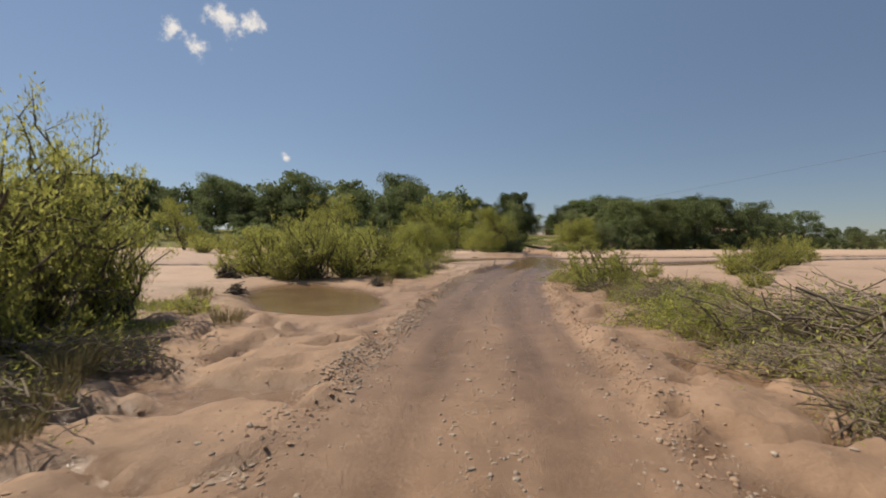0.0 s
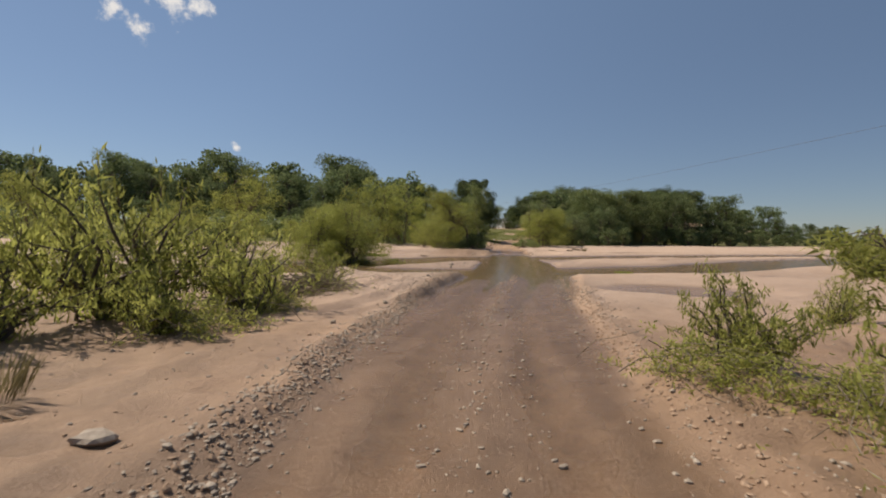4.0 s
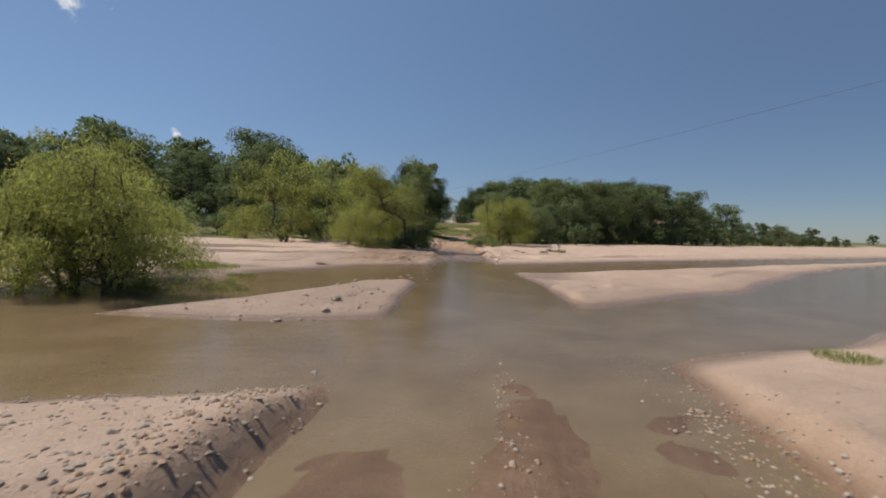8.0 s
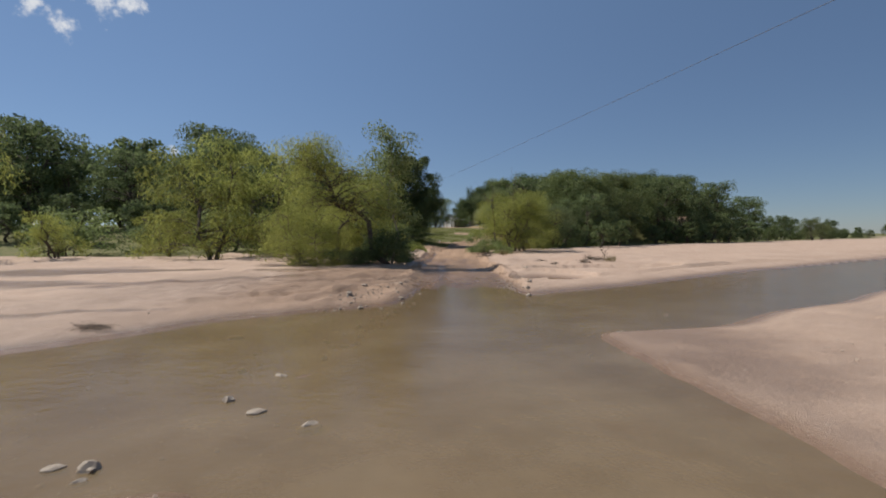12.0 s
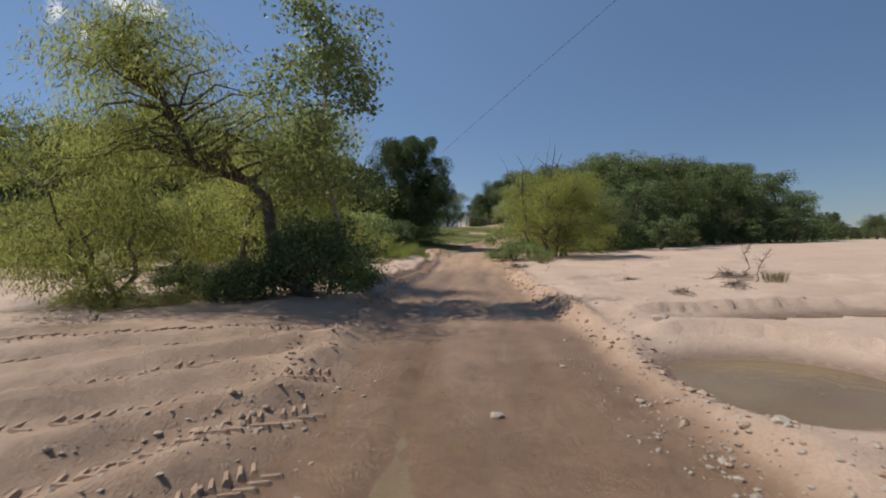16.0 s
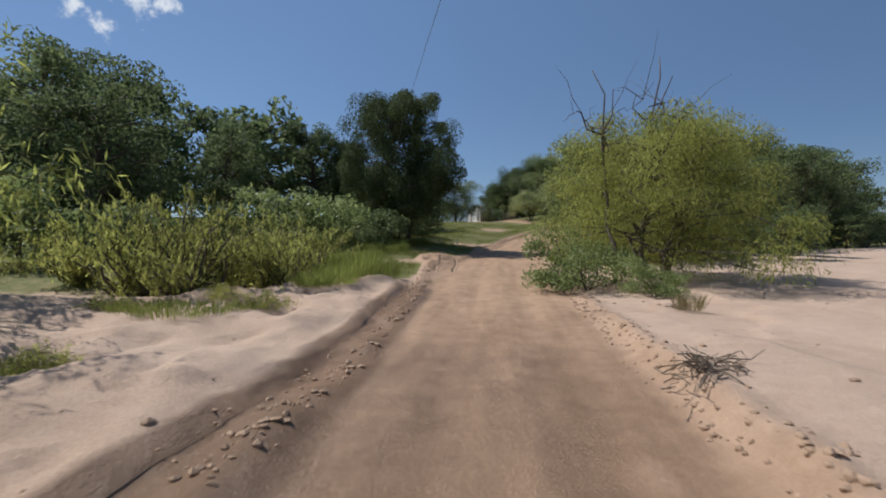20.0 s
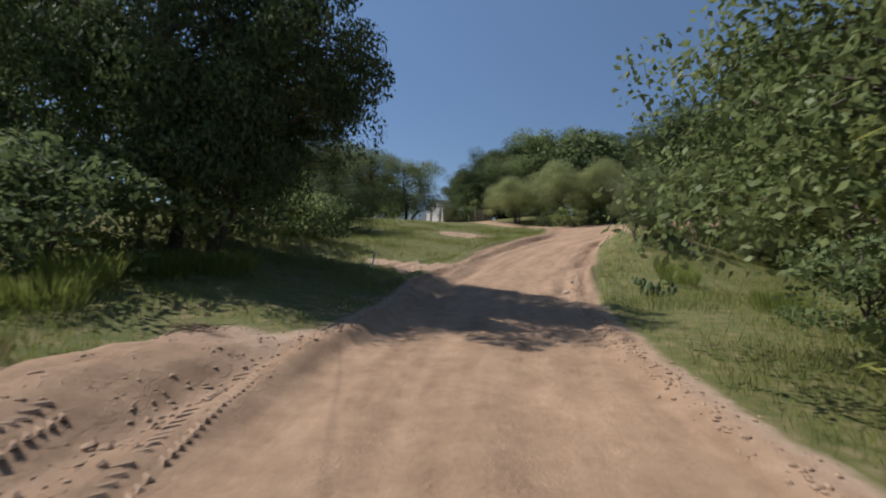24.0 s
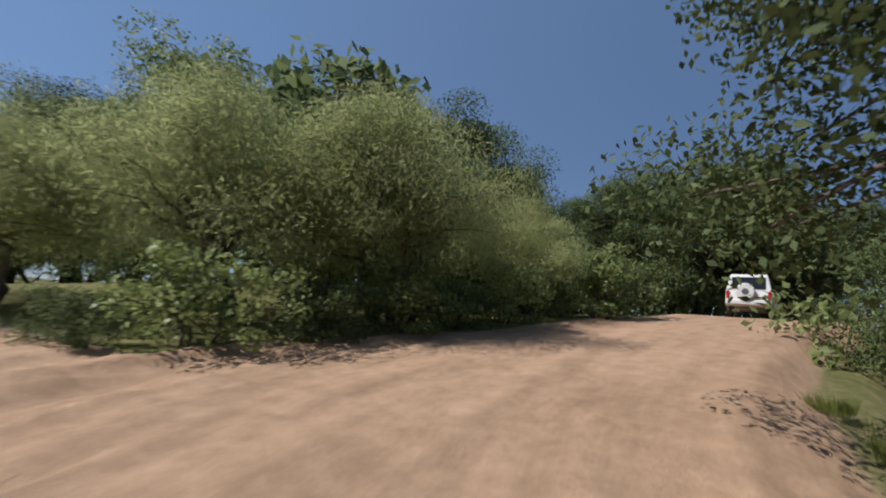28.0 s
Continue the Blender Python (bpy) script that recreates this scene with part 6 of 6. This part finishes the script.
for k, (x, y, s) in enumerate([(16.6, 93.2, 0.8), (18.2, 93.8, 0.6), (16.6, 88.9, 0.6), (15.1, 39.9, 0.5), (-7.6, 11.6, 1.0), (-6.4, 13.2, 1.0), (-8.4, 14.0, 1.1), (-5.2, 9.8, 0.8), (5.4, 9.4, 0.6), (19.8, 97.0, 1.0), (19.0, 99.0, 1.0)]):
    put(short_patch, x, y, s, 0.8 * k)
dry_tuft = tuft("dry_grass", 521, 260, 0.4, 0.55, M_DRYGRASS, "tuft of dry straw-coloured grass on the sand", "grass", "dry tufts")
settle(dry_tuft, -1.2, 22.0)
for k in range(16):
    u, v = (k * 0.618) % 1, (k * 0.414) % 1
    if level(-3.4 - 5.0 * u, 4.5 + 15.0 * v) > 0.08:
        put(dry_tuft, -3.4 - 5.0 * u, 4.5 + 15.0 * v, 0.5 + 0.4 * ((k * 0.27) % 1), 1.3 * k)
    put(dry_tuft, 5.4 + 4.0 * u, 3.5 + 14.0 * v, 0.45 + 0.4 * ((k * 0.37) % 1), 2.3 * k)
for k, (x, y, s) in enumerate([(7.6, 17.2, 0.9), (8.4, 16.4, 1.0), (9.2, 18.4, 0.9), (10.0, 16.2, 0.9), (7.0, 6.2, 0.9), (7.8, 5.4, 1.0), (8.8, 5.6, 0.9), (6.6, 4.6, 0.8), (28.2, 92.8, 0.8), (-4.6, 7.0, 0.8), (-5.2, 6.0, 0.9), (12.4, 28.4, 0.6), (30.0, 78.4, 0.8), (23.0, 118.0, 0.7), (25.0, 116.6, 0.6), (35.6, 104.8, 0.9), (33.8, 103.6, 0.8)]):
    put(dry_tuft, x, y, s, 1.7 * k)


def meadow(name, n, seed, region, height, material, label):
    """Grass over the bank, thick where the ground is green."""
    rng = np.random.default_rng(seed)
    x0, x1, y0, y1 = region
    x, y = rng.uniform(x0, x1, n), rng.uniform(y0, y1, n)
    _, road, wet, green = land(x, y)
    z = ground_z(x, y)
    ok = (green > 0.45) & (road < 0.5) & (rng.uniform(size=n) < green * np.clip(0.55 + 2.2 * fractal(x, y, 2.2, 3, 233), 0.04, 1))
    x, y, z = x[ok], y[ok], z[ok]
    m = len(x)
    hh = height * rng.lognormal(0, 0.4, m) * (0.6 + 0.9 * (fractal(x, y, 3.0, 2, 211) + 0.5))
    foot = np.stack([x, y, z - 0.02], 1)
    lean = rng.normal(size=(m, 2)) * 0.35
    tip = foot + np.stack([lean[:, 0] * hh, lean[:, 1] * hh, hh], 1)
    mid = (foot + tip) / 2 + np.array([0, 0, 1]) * (hh * 0.1)[:, None]
    a = rng.uniform(0, 6.28, m)
    side = np.stack([np.cos(a), np.sin(a), 0 * a], 1) * 0.007
    q = np.stack([foot - side, mid - side * 0.9, tip, mid + side * 0.9], 1).reshape(-1, 3)
    return tagged(new(name, cloud_mesh(name, q, 4, material)), label, "grass", kind="stuff")


meadow("meadow_grass", 460000, 601, (14, 60, 99, 156), 0.19, M_GRASS, "green grass covering the bank beside the track")
meadow("meadow_straw", 20000, 607, (12, 60, 97, 156), 0.22, M_DRYGRASS, "dry straw stalks standing among the green grass")
